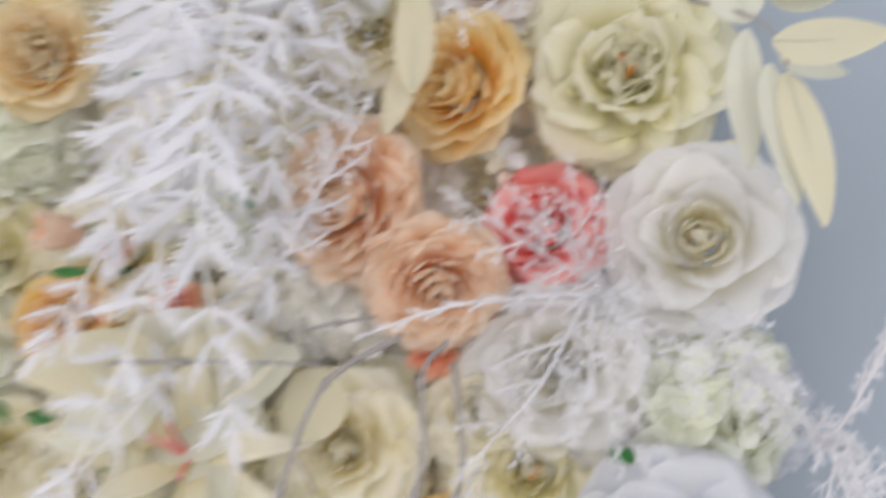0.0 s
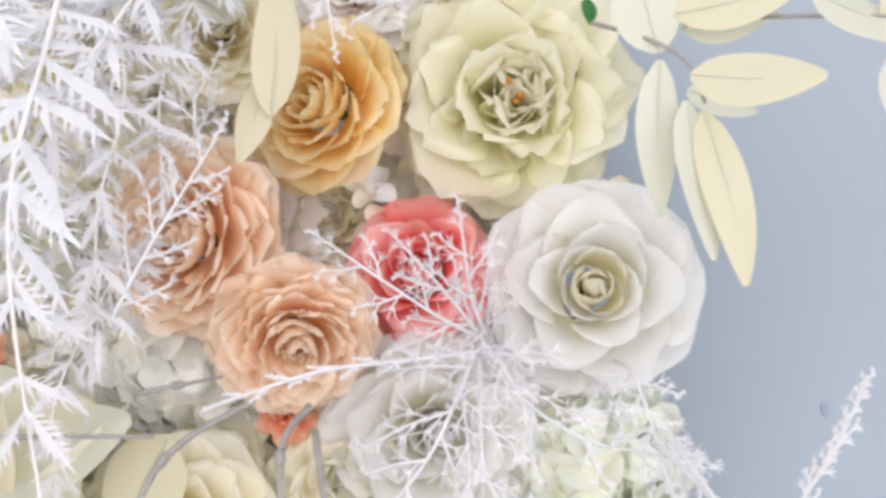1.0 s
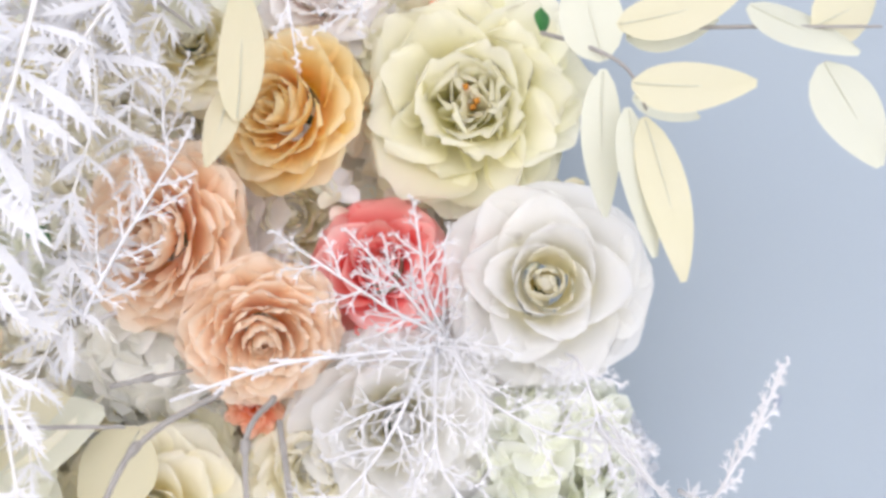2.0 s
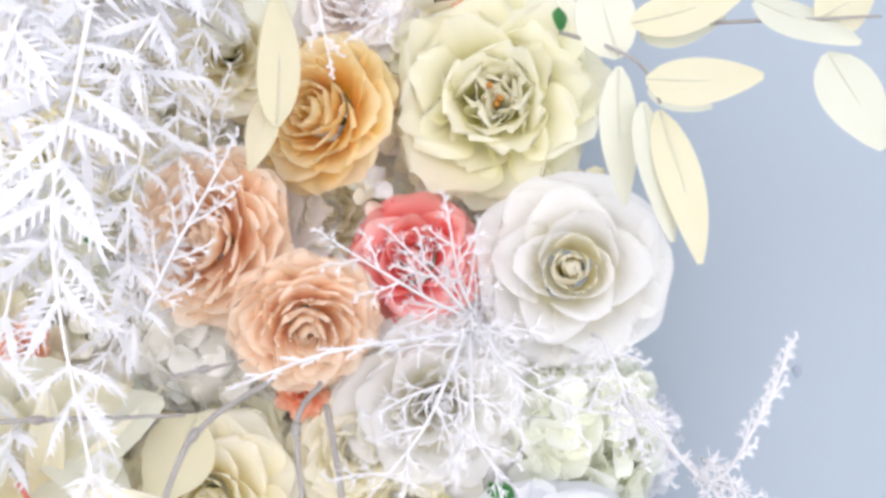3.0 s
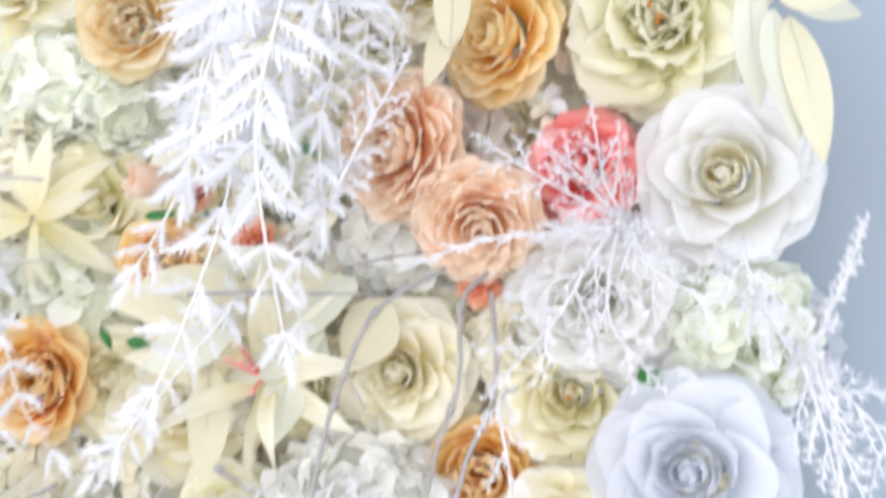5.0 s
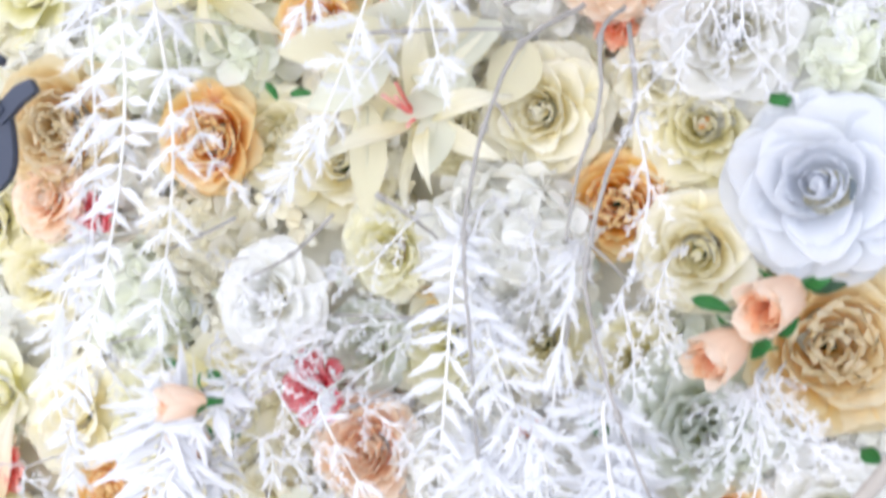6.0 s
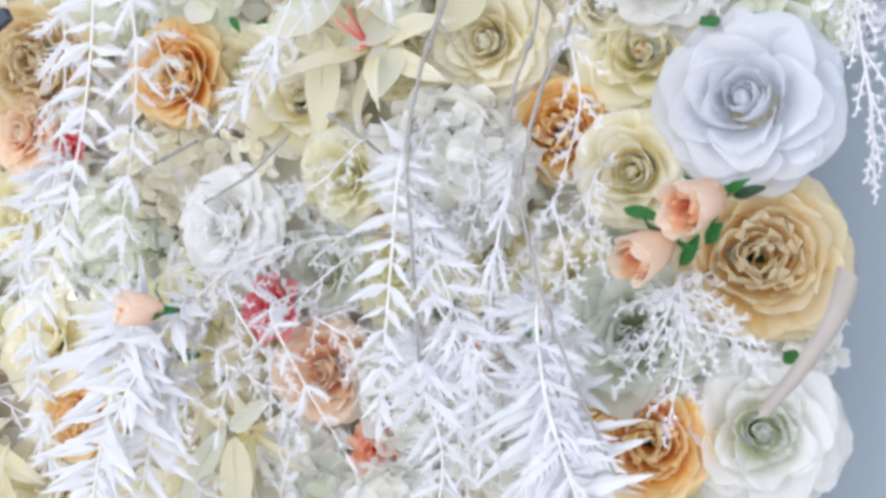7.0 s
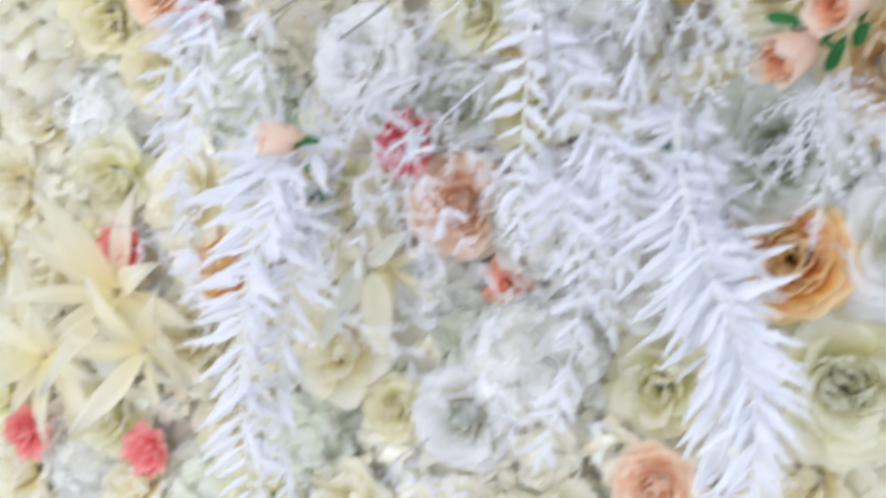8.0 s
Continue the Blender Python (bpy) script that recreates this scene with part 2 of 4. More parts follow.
CUPPED = ((5, .05, -2, .62, .5, .3, .1, .12), (6, .14, 3, .74, .52, .34, .14, .13), (7, .24, 8, .8, .54, .38, .14, .12), (6, .35, 14, .95, .56, .42, .1, .06),
          (5, .43, 22, 1.1, .64, .52, .12, .05), (6, .48, 40, 1.15, .64, .66, .28, .05), (6, .45, 66, 1.2, .66, 1.0, .38, .06))
PEONY = ((4, .03, -12, .62, .5, .5, .1, .05), (5, .08, -6, .8, .57, .5, .16, .06), (7, .14, 3, .86, .63, .5, .22, .07), (8, .2, 15, .88, .67, .55, .28, .08),
         (8, .25, 32, .92, .7, .65, .3, .09), (7, .28, 54, 1.0, .72, .8, .3, .09), (7, .3, 76, 1.08, .76, 1.1, .3, .08))
SWIRL = ((3, .04, -4, .36, .52, .10, .0, .02), (4, .11, 2, .6, .54, .17, .03, .03), (5, .17, 8, .76, .56, .25, .06, .04),
         (5, .24, 16, .88, .57, .34, .10, .05), (6, .31, 26, .94, .58, .44, .16, .05), (6, .37, 40, .98, .58, .55, .2, .05), (6, .41, 58, 1.0, .58, .7, .22, .06), (6, .42, 76, 1.0, .57, .9, .2, .06))
CARNATION = ((4, .03, 0, .4, .55, .2, .1, .1), (6, .1, 14, .5, .6, .3, .1, .12), (7, .16, 34, .56, .68, .45, .1, .12), (8, .18, 60, .6, .78, .7, .15, .12))
SIMPLE_ROSE = ((3, .04, -2, .4, .5, .13, .03, .04), (4, .13, 6, .7, .53, .24, .16, .05), (5, .24, 24, 1.0, .58, .45, .34, .06), (6, .3, 66, 1.25, .74, .95, .32, .07))
SIMPLE_PEONY = ((4, .05, -2, .6, .52, .25, .1, .12), (6, .14, 12, .74, .6, .34, .2, .12), (6, .23, 36, .9, .68, .55, .26, .1), (6, .28, 72, 1.1, .76, 1.0, .3, .08))
TABLES = {"simple_rose": SIMPLE_ROSE, "simple_peony": SIMPLE_PEONY, "rose": ROSE, "swirl": SWIRL, "open_rose": OPEN_ROSE, "ranunculus": RANUNCULUS, "cupped": CUPPED, "peony": PEONY, "carnation": CARNATION}
petal_store = {}


def blossom_petals(kind, material, r):
    """The petal meshes of one kind, colour and size, three for each ring, made once."""
    size = round(r / 0.004) * 0.004
    key = (kind, material, size)
    if key not in petal_store:
        rings = []
        for k, (count, r0, opening, w, l, wrap, curl, ruffle) in enumerate(TABLES[kind]):
            rings.append([petal_mesh(material, w * size, l * size, wrap * size, curl, 0.12, ruffle,
                                     notch=0.03 if ruffle > 0.1 else 0.0, seed=k * 7 + s) for s in range(3)])
        petal_store[key] = rings
    return petal_store[key], size


def aim(place, facing, spin=0.0):
    """A pose whose z axis points along facing."""
    q = Vector(facing).normalized().to_track_quat("Z", "Y")
    return Matrix.Translation(place) @ q.to_matrix().to_4x4() @ Matrix.Rotation(spin, 4, "Z")


seeds = random.Random(11)


def heart_mesh(material, r, h, seed):
    """The tightly rolled heart of a rose: a crumpled column with a folded top."""
    verts, faces = [], []
    for j in range(6):
        v = j / 5
        wide = r * (.75 + .3 * v - .55 * max(0, v - .7) ** 1.2 / .3)
        for k in range(12):
            a = k * math.pi / 6
            q = wide * (1 + .10 * math.sin(3 * a + seed + 2 * v))
            verts.append((q * math.cos(a), q * math.sin(a), h * v + .08 * r * math.sin(4 * a + seed)))
    for j in range(5):
        for k in range(12):
            a, b = 12 * j + k, 12 * j + (k + 1) % 12
            faces.append((a, b, b + 12, a + 12))
    verts.append((.1 * r, 0, h - .25 * r))
    faces += [(60 + k, 60 + (k + 1) % 12, 72) for k in range(12)]
    return mesh_of("heart", verts, faces, material)


def blossom(name, kind, material, place, r, label, category="flower", facing=(0, -1, 0), heart="", group="blossoms of the flower wall", inner=""):
    """A cloth blossom whose heart lies at place, looking along facing."""
    rnd = random.Random(seeds.random())
    f = Vector(facing).normalized()
    ob = tagged(new(name), label, category, group)
    ob.matrix_world = aim(Vector(place) - f * r * 0.42, f, rnd.uniform(0, 6.3))
    rings, size = blossom_petals(kind, material, r)
    hearts = blossom_petals(kind, inner, r)[0] if inner else rings
    table = TABLES[kind]
    turn = rnd.uniform(0, 6.3)
    for k, (count, r0, opening, *_) in enumerate(table):
        after = table[min(k + 1, len(table) - 1)]
        turn += 2 * math.pi * (.5 + rnd.uniform(-.15, .15)) / count
        for i in range(count):
            # the petals wind outwards in one spiral
            t = i / count
            a = turn + 2 * math.pi * (i + rnd.uniform(-.2, .2)) / count
            foot = r0 + (after[1] - r0) * t * .8
            o = radians(opening + (after[2] - opening) * t * .8 + rnd.uniform(-4, 4) * (3.5 if "peony" in kind else 1))
            wild = rnd.uniform(-.8, .8) if kind == "cupped" and k < 3 else rnd.uniform(-.6, .6) if kind in ("peony", "simple_peony", "carnation") else rnd.uniform(-.14, .14)
            grow = r / size * rnd.uniform(.94, 1.06) * (rnd.uniform(.8, 1.12) if "peony" in kind else 1)
            m = (Matrix.Rotation(a, 4, "Z") @ Matrix.Translation((0, -foot * r, rnd.uniform(-.03, .03) * r)) @ Matrix.Rotation(o, 4, "X")
                 @ Matrix.Rotation(wild, 4, "Z") @ Matrix.Diagonal((grow * rnd.uniform(.9, 1.1), grow, grow, 1)))
            part("petal", (hearts if k < 3 else rings)[k][rnd.randrange(3)], ob, m)
    verts, faces = [], []
    add_tube(verts, faces, [Vector((0, 0, -r * .45)), Vector((0, 0, -r * .15)), Vector((0, 0, -r * .02))], r * .06, r * .14, 7)
    part("calyx", mesh_of("calyx", verts, faces, "dark_leaf"), ob, None, "green plastic calyx")
    if kind in ("rose", "open_rose"):
        part("heart", heart_mesh(inner or material, .1 * r, (.54 if kind == "rose" else .4) * r, rnd.randrange(4)), ob, None, "tightly rolled heart")
    if heart:
        for i in range(3):
            a, q = rnd.uniform(0, 6.3), rnd.uniform(0, .07) * r
            b = Vector((q * math.cos(a), q * math.sin(a), r * .1))
            verts, faces = [], []
            add_tube(verts, faces, [b, b * 1.3 + Vector((0, 0, r * .2)), b * 1.5 + Vector((0, 0, r * rnd.uniform(.3, .4)))], r * .012, r * .03, 4)
            part("stamen", mesh_of("stamen", verts, faces, heart), ob, None, "ochre stamen")
    return ob


floret_store = {}


def floret_mesh(material, s, seed):
    """Four rounded petals round a small eye."""
    rnd = random.Random(seed)
    verts, faces = [], []
    for k in range(4):
        a = k * math.pi / 2 + rnd.uniform(-.15, .15)
        lift = rnd.uniform(.1, .5)
        rot = Matrix.Rotation(a, 3, "Z")
        b = len(verts)
        for j in range(4):
            v = j / 3
            wide = .42 * math.sin(math.pi * (.1 + .7 * v)) ** .7
            for i in range(5):
                u = i / 2 - 1
                verts.append(rot @ Vector((u * wide * s, (v - .14 * u * u * v) * s, s * (lift * v - .3 * lift * v * v + .12 * u * u - .1 * v * math.sin(2 * u + k)))))
        for j in range(3):
            for i in range(4):
                q = b + j * 5 + i
                faces.append((q, q + 1, q + 6, q + 5))
    return mesh_of("floret", verts, faces, material)


def hydrangea(material, place, r, label, facing=(0, -1, 0), n=34, name="hydrangea"):
    rnd = random.Random(seeds.random())
    f = Vector(facing).normalized()
    ob = tagged(new(name), label, "flower", "blossoms of the flower wall")
    ob.matrix_world = aim(Vector(place) - f * r * .55, f)
    size = round(r * .5 / .003) * .003
    if (material, size) not in floret_store:
        floret_store[material, size] = [floret_mesh(material, size, s) for s in range(3)]
    for i in range(n):
        t = (i + .5) / n
        th, ph = math.acos(1 - 1.05 * t), i * 2.399963
        d = Vector((math.sin(th) * math.cos(ph), math.sin(th) * math.sin(ph), math.cos(th) * .75))
        q = d * r * rnd.uniform(.72, .86)
        part("floret", floret_store[material, size][rnd.randrange(3)], ob, aim(q, d + Vector([rnd.uniform(-.3, .3) for _ in "xyz"]), rnd.uniform(0, 6.3)))
    verts, faces = [], []
    for i in range(n):
        t = (i + .5) / n
        th, ph = math.acos(1 - 1.05 * t), i * 2.399963
        d = Vector((math.sin(th) * math.cos(ph), math.sin(th) * math.sin(ph), math.cos(th) * .75))
        add_tube(verts, faces, [Vector((0, 0, -r * .4)), d * r * .4, d * r * .76], r * .012, r * .01, 3)
        if i:
            faces.append((0, 9 * i, 9 * i + 1))
    part("stalk", mesh_of("stalk", verts, faces, "stalk"), ob, None, "thin pale stalks")
    return ob


def lily(material, place, r, label, facing=(0, -1, 0), spin=0.0, streak=True):
    rnd = random.Random(seeds.random())
    f = Vector(facing).normalized()
    ob = tagged(new("lily"), label, "flower", "lilies of the flower wall")
    ob.matrix_world = aim(Vector(place) - f * r * .25, f, spin)
    shapes = [petal_mesh(material, (.30 + .05 * s) * r, (1.05 + .08 * s) * r, .22 * r, .55 - .2 * s, .06, .05, .9, 0, s + 40, 6, 12) for s in range(3)]
    for i in range(10):
        outer = i >= 5
        m = (Matrix.Rotation(i * math.pi / 2.5 + (.6 if outer else 0) + rnd.uniform(-.25, .25), 4, "Z") @ Matrix.Translation((0, -.05 * r, -.05 * r if outer else 0))
             @ Matrix.Rotation(radians((74 if outer else 48) + rnd.uniform(-16, 14)), 4, "X") @ Matrix.Rotation(rnd.uniform(-.4, .4), 4, "Z"))
        part("petal", shapes[i % 3], ob, m @ Matrix.Diagonal((*[rnd.uniform(.8, 1.12)] * 3, 1)))
    if streak:
        for i in range(4):
            a = rnd.uniform(0, 6.3)
            o = Vector((math.cos(a), math.sin(a), 0)) * r * rnd.uniform(.12, .35)
            me = tube("stamen", [(0, 0, 0), o * .5 + Vector((0, 0, r * .3)), o + Vector((0, 0, r * .5))], r * .012, r * .02, "pink", 5, 4)
            part("stamen", me, ob, None, "thin pink stamen")
    return ob


def bud(material, place, r, label, direction, inner="bud_heart"):
    """A half-open rosebud that points along direction, with a green calyx and two sepals."""
    rnd = random.Random(seeds.random())
    d = Vector(direction).normalized()
    ob = tagged(new("rosebud"), label, "rosebud", "rosebuds of the flower wall")
    ob.matrix_world = aim(Vector(place) - d * r * 1.5, d, rnd.uniform(0, 6.3))
    for k, (count, r0, o, w, l, wrap, mat) in enumerate(((3, .05, -2, .9, 2.1, .2, inner), (3, .13, -1, 1.4, 2.15, .34, inner), (3, .2, 0, 1.8, 2.2, .46, inner),
                                                        (3, .26, 1, 2.4, 2.4, .6, "blush_peach"), (3, .3, 4, 2.9, 2.3, .72, "blush_peach"))):
        for i in range(count):
            me = petal_mesh(mat, w * r, l * r, wrap * r, .1 + .03 * k, .22, .015, .15, 0, k * 5 + i, 8, 8)
            part("petal", me, ob, Matrix.Rotation(k + i * 2.094, 4, "Z") @ Matrix.Translation((0, -r0 * r, 0)) @ Matrix.Rotation(radians(o), 4, "X"))
    verts, faces = [], []
    add_tube(verts, faces, [Vector((0, 0, -r * .9)), Vector((0, 0, -r * .2)), Vector((0, 0, r * .05)), Vector((0, 0, r * .15))], r * .14, r * .42, 8)
    calyx = part("calyx", mesh_of("calyx", verts, faces, "leaf"), ob, None, "green calyx")
    for i in range(3):
        me = petal_mesh("leaf", .5 * r, 1.0 * r, .5 * r, .6, .1, .05, .8, 0, i + 3, 4, 6)
        part("sepal", me, calyx, Matrix.Rotation(i * 2.1, 4, "Z") @ Matrix.Translation((0, -.36 * r, 0)) @ Matrix.Rotation(radians(30 + 20 * i), 4, "X"), "green sepal")
    return ob


# ---- leaves, fronds, sprigs, twigs ----
def leaf_mesh(material, l, w, bend=0.1, fold=0.12, seed=0, name="leaf"):
    """A lance-shaped leaf along z with a midrib fold, facing -y."""
    rnd = random.Random(seed)
    verts, faces = [], []
    nv = 10
    for j in range(nv + 1):
        v = j / nv
        wide = w / 2 * (math.sin(math.pi * (.03 + .95 * v ** .8))) ** .8
        for i in range(5):
            u = i / 2 - 1
            verts.append((u * wide + .05 * l * math.sin(2.2 * v + seed), -fold * w * (1 - abs(u)) + bend * l * v * v + .01 * l * math.sin(6 * v + u), l * v))
    for j in range(nv):
        for i in range(4):
            a = j * 5 + i
            faces.append((a, a + 1, a + 6, a + 5))
    return mesh_of(name, verts, faces, material)


def between(a, b, out=(0, -1, 0), tip=0.0):
    """A pose at a whose z axis runs to b and whose -y axis looks along out."""
    z = (Vector(b) - Vector(a)).normalized()
    y = -(Vector(out) - Vector(out).dot(z) * z).normalized()
    x = y.cross(z)
    m = Matrix((x, y, z)).transposed().to_4x4()
    return Matrix.Translation(a) @ m @ Matrix.Rotation(tip, 4, "Z")


def leaf_branch(label, stem, leaves, material="cream_leaf", thick=0.0008):
    """A thin branch with broad leaves: each leaf from its foot to its tip, with its width."""
    ob = tagged(new("leaf_branch"), label, "leaf branch", "cream leaf branches")
    origin = Vector(stem[0])
    ob.location = origin
    part("stem", tube("stem", [Vector(p) - origin for p in stem], thick, thick * .6, "twig"), ob)
    for i, (a, b, w) in enumerate(leaves):
        l = (Vector(b) - Vector(a)).length
        me = leaf_mesh(material if i % 3 else "pale_leaf", l, w, .06 * (1 if i % 2 else -1), .04, i)
        blade = part("leaf", me, ob, Matrix.Translation(-origin) @ between(a, b, (0.15, -1, .2), .3 * math.sin(i * 2.3)))
        rib = [Vector((.05 * l * math.sin(2.2 * v + i), -.04 * w + .00005 + .06 * (1 if i % 2 else -1) * l * v * v, l * v)) for v in (.02, .25, .5, .75, .95)]
        part("midrib", tube("midrib", rib, .00035, .00015, "cream_leaf", 4, 3), blade, None, "fine raised midrib")
    return ob


def toothed_mesh(l, w, seed, material="frond"):
    """A feathered leaflet along z: a thin rib with slim sharp teeth on both sides."""
    rnd = random.Random(seed)
    rib, n = .1 * w, 7
    verts = [(-rib * .6, 0, 0), (rib * .6, 0, 0), (-rib * 1.3, -.05 * w, l * .55), (rib * 1.3, -.05 * w, l * .55), (0, .04 * w, l)]
    faces = [(0, 1, 3, 2), (2, 3, 4)]
    for side in (-1, 1):
        for k in range(n):
            v = .05 + .11 * k + rnd.uniform(-.03, .03)
            reach = w / 2 * (1.1 - .9 * abs(v - .28)) * rnd.uniform(.7, 1.15)
            lift = w * rnd.uniform(-.15, .25)
            b = len(verts)
            verts += [(0, -.05 * w, v * l), (0, -.05 * w, (v + .045) * l), (side * reach * .6, lift * .4, (v + .16) * l), (side * reach, lift, (v + .30 + .12 * rnd.random()) * l),
                      (side * reach * .5, lift * .3, (v + .10) * l)]
            faces.append((b, b + 4, b + 3, b + 2, b + 1) if side > 0 else (b + 1, b + 2, b + 3, b + 4, b))
    return mesh_of("leaflet", verts, faces, material, False)


def blade_mesh(l, w, seed, material="frond"):
    """A narrow pointed leaflet along z with a midrib fold and a few forward teeth."""
    rnd = random.Random(seed)
    verts, faces = [], []
    steps = ((0, .15), (.14, .6), (.3, 1.0), (.46, .95), (.48, .74), (.62, .72), (.64, .5), (.8, .36), (.9, .16), (1, .02))
    for v, q in steps:
        a, c = (w / 2 * q * rnd.uniform(.8, 1.2) for _ in "ab")
        lean = .05 * l * math.sin(2.4 * v + seed)
        verts += [(lean - a, .12 * w * q, l * v), (lean, -.1 * w * q, l * (v - .03)), (lean + c, .12 * w * q, l * v)]
    for j in range(len(steps) - 1):
        for i in range(2):
            a = 3 * j + i
            faces.append((a, a + 1, a + 4, a + 3))
    return mesh_of("leaflet", verts, faces, material, False)


toothed_store = {}


def frond(label, points, leaf=0.03, pairs=14, thick=0.0011, spread=66, first=0.14, width=0.56, sides=(-1, 1), stem="stalk", style="toothed"):
    """A hanging artificial frond: a stem through the points with feathered leaflets on both sides."""
    rnd = random.Random(seeds.random())
    ob = tagged(new("fern_frond"), label, "fern frond", "white fern fronds")
    points = [Vector(points[0]) + Vector((0.003, 0.05, 0.012)), Vector(points[0]) + Vector((0.001, 0.012, 0.008))] + list(points)
    origin = Vector(points[0])
    ob.location = origin
    line = smooth_line(points, 8)
    part("stem", tube("stem", [Vector(p) - origin for p in points], thick, thick * .35, stem, 6, 8), ob)
    size = round(leaf / .004) * .004
    key = (size, width, style)
    if key not in toothed_store:
        toothed_store[key] = [(toothed_mesh if style == "toothed" else blade_mesh)(size, size * width, s) for s in range(4)]
    for k in range(pairs):
        t = first + (1 - first) * (k + rnd.uniform(.2, .8)) / pairs
        i = min(int(t * (len(line) - 1)), len(line) - 2)
        at = line[i].lerp(line[i + 1], t * (len(line) - 1) - i)
        d = (line[i + 1] - line[i]).normalized()
        out = Vector((rnd.uniform(-.25, .35), -1, rnd.uniform(-.2, .3)))
        side = d.cross(out).normalized()
        grow = (.64 + .5 * math.sin(math.pi * min(1, .18 + t * .8))) * rnd.uniform(.65, 1.3)
        for s in sides:
            a = radians(spread * (1 - .45 * t) + rnd.uniform(-22, 22))
            way = d * math.cos(a) + side * s * math.sin(a) + Vector((0, -1, 0)) * rnd.uniform(-.05, .4)
            m = Matrix.Translation(-origin) @ between(at, at + way, out, rnd.uniform(-.8, .8)) @ Matrix.Diagonal((grow, grow, grow * leaf / size, 1))
            part("leaflet", toothed_store[key][rnd.randrange(4)], ob, m)
    part("tip_leaflet", toothed_store[key][0], ob, Matrix.Translation(-origin) @ between(line[-1], line[-1] * 2 - line[-3]) @ Matrix.Diagonal((.7, .7, .7, 1)))
    return ob


def sprig(label, points, branches=9, reach=0.022, thick=0.0008, dense=7, spread=45, first=.25, fork=.45):
    """A fine flocked sprig: a stem and side branches, each set with short needles that fork."""
    rnd = random.Random(seeds.random())
    ob = tagged(new("fine_sprig"), label, "sprig", "white fine sprigs")
    points = [Vector(points[0]) + Vector((0.002, 0.035, 0.004))] + list(points)
    origin = Vector(points[0])
    ob.location = origin
    line = smooth_line(points, 6)
    part("stem", tube("stem", [Vector(p) - origin for p in points], thick, thick * .5, "sprig", 5, 6), ob)
    for k in range(branches + 1):
        t = min(1.0, first + (1 - first) * k / branches)
        i = min(int(t * (len(line) - 1)), len(line) - 2)
        at = line[i].lerp(line[i + 1], t * (len(line) - 1) - i) - origin
        d = (line[i + 1] - line[i]).normalized()
        side = d.cross(Vector((rnd.uniform(-.4, .4), -1, rnd.uniform(-.4, .4)))).normalized() * (1 if k % 2 else -1)
        a = radians(spread + rnd.uniform(-12, 12)) if k < branches else 0
        way = (d * math.cos(a) + side * math.sin(a) + Vector((0, -1, 0)) * rnd.uniform(-.25, .35)).normalized()
        length = reach * (1.1 - .55 * t) * rnd.uniform(.8, 1.2)
        verts, faces = [], []
        bend = d * length * .25
        spine = [at, at + way * length * .5 + bend * .2, at + way * length + bend]
        add_tube(verts, faces, spine, thick * .6, thick * .3, 4)
        for j in range(dense):
            v = (j + .6) / dense
            root = spine[0].lerp(spine[1], v * 2) if v < .5 else spine[1].lerp(spine[2], v * 2 - 1)
            s2 = way.cross(Vector((rnd.uniform(-.6, .6), -1, rnd.uniform(-.6, .6)))).normalized() * (1 if j % 2 else -1)
            w2 = (way * .82 + s2 * .62 + Vector((0, -1, 0)) * rnd.uniform(-.3, .4)).normalized()
            l2 = length * fork * (1.05 - .6 * v) * rnd.uniform(.7, 1.2)
            tip = root + w2 * l2
            foot = len(verts)
            add_tube(verts, faces, [root, tip], thick * .48, thick * .2, 3)
            faces.append((4 + j % 4, foot, foot + 1))
            for s in (-1, 1):
                w3 = (w2 + s * w2.cross(Vector((0, -1, .2))).normalized() * .8).normalized()
                add_tube(verts, faces, [root + w2 * l2 * .45, root + w2 * l2 * .45 + w3 * l2 * .55], thick * .4, thick * .18, 3)
                faces.append((foot, len(verts) - 6, len(verts) - 5))
        part("branchlet", mesh_of("branchlet", verts, faces, "sprig", False), ob)
    return ob


def twig(label, points, r=0.0013, knots=(), material="twig", side=()):
    ob = tagged(new("twig"), label, "twig", "grey twigs")
    origin = Vector(points[0])
    ob.location = origin
    line = smooth_line(points, 8)
    verts, faces = [], []
    rnd = random.Random(seeds.random())
    bumpy = [p - origin + Vector((rnd.uniform(-1, 1), rnd.uniform(-1, 1), rnd.uniform(-1, 1))) * r * .22 for p in line]
    add_tube(verts, faces, bumpy, r, r * .55, 7)
    part("stem", mesh_of("stem", verts, faces, material), ob)
    for t in knots:
        q = line[int(t * (len(line) - 1))] - origin
        d = (line[min(int(t * (len(line) - 1)) + 1, len(line) - 1)] - origin - q).normalized()
        verts, faces = [], []
        add_tube(verts, faces, [q - d * r * 2.2, q - d * r * .8, q + d * r * .8, q + d * r * 2.2], r * 1.1, r * 1.05, 7)
        verts = [v + (v - q).normalized() * r * .5 if 6 < i < 21 else v for i, v in enumerate(verts)]
        add_tube(verts, faces, [q, q + Vector((.4, -.8, -.3)) * r * 2.2], r * .7, r * .45, 5)
        part("knot", mesh_of("knot", verts, faces, material), ob)
    for k, (t, end) in enumerate(side):
        q = line[int(t * (len(line) - 1))] - origin
        part("side_shoot", tube("side_shoot", [q, q.lerp(Vector(end) - origin, .5) + Vector((0, -r, r)), Vector(end) - origin], r * .6, r * .35, material, 5, 5), ob)
    return ob


def green_leaf(place, tip, w, label="small dark green plastic leaf among the blossoms", material="leaf"):
    l = (Vector(tip) - Vector(place)).length
    ob = new("green_leaf", leaf_mesh(material, l, w, .15, .2, int(l * 1e5) % 7, "green_leaf"))
    ob.matrix_world = between(place, tip, (0.2, -1, .3))
    return tagged(ob, label, "leaf", "green leaves")


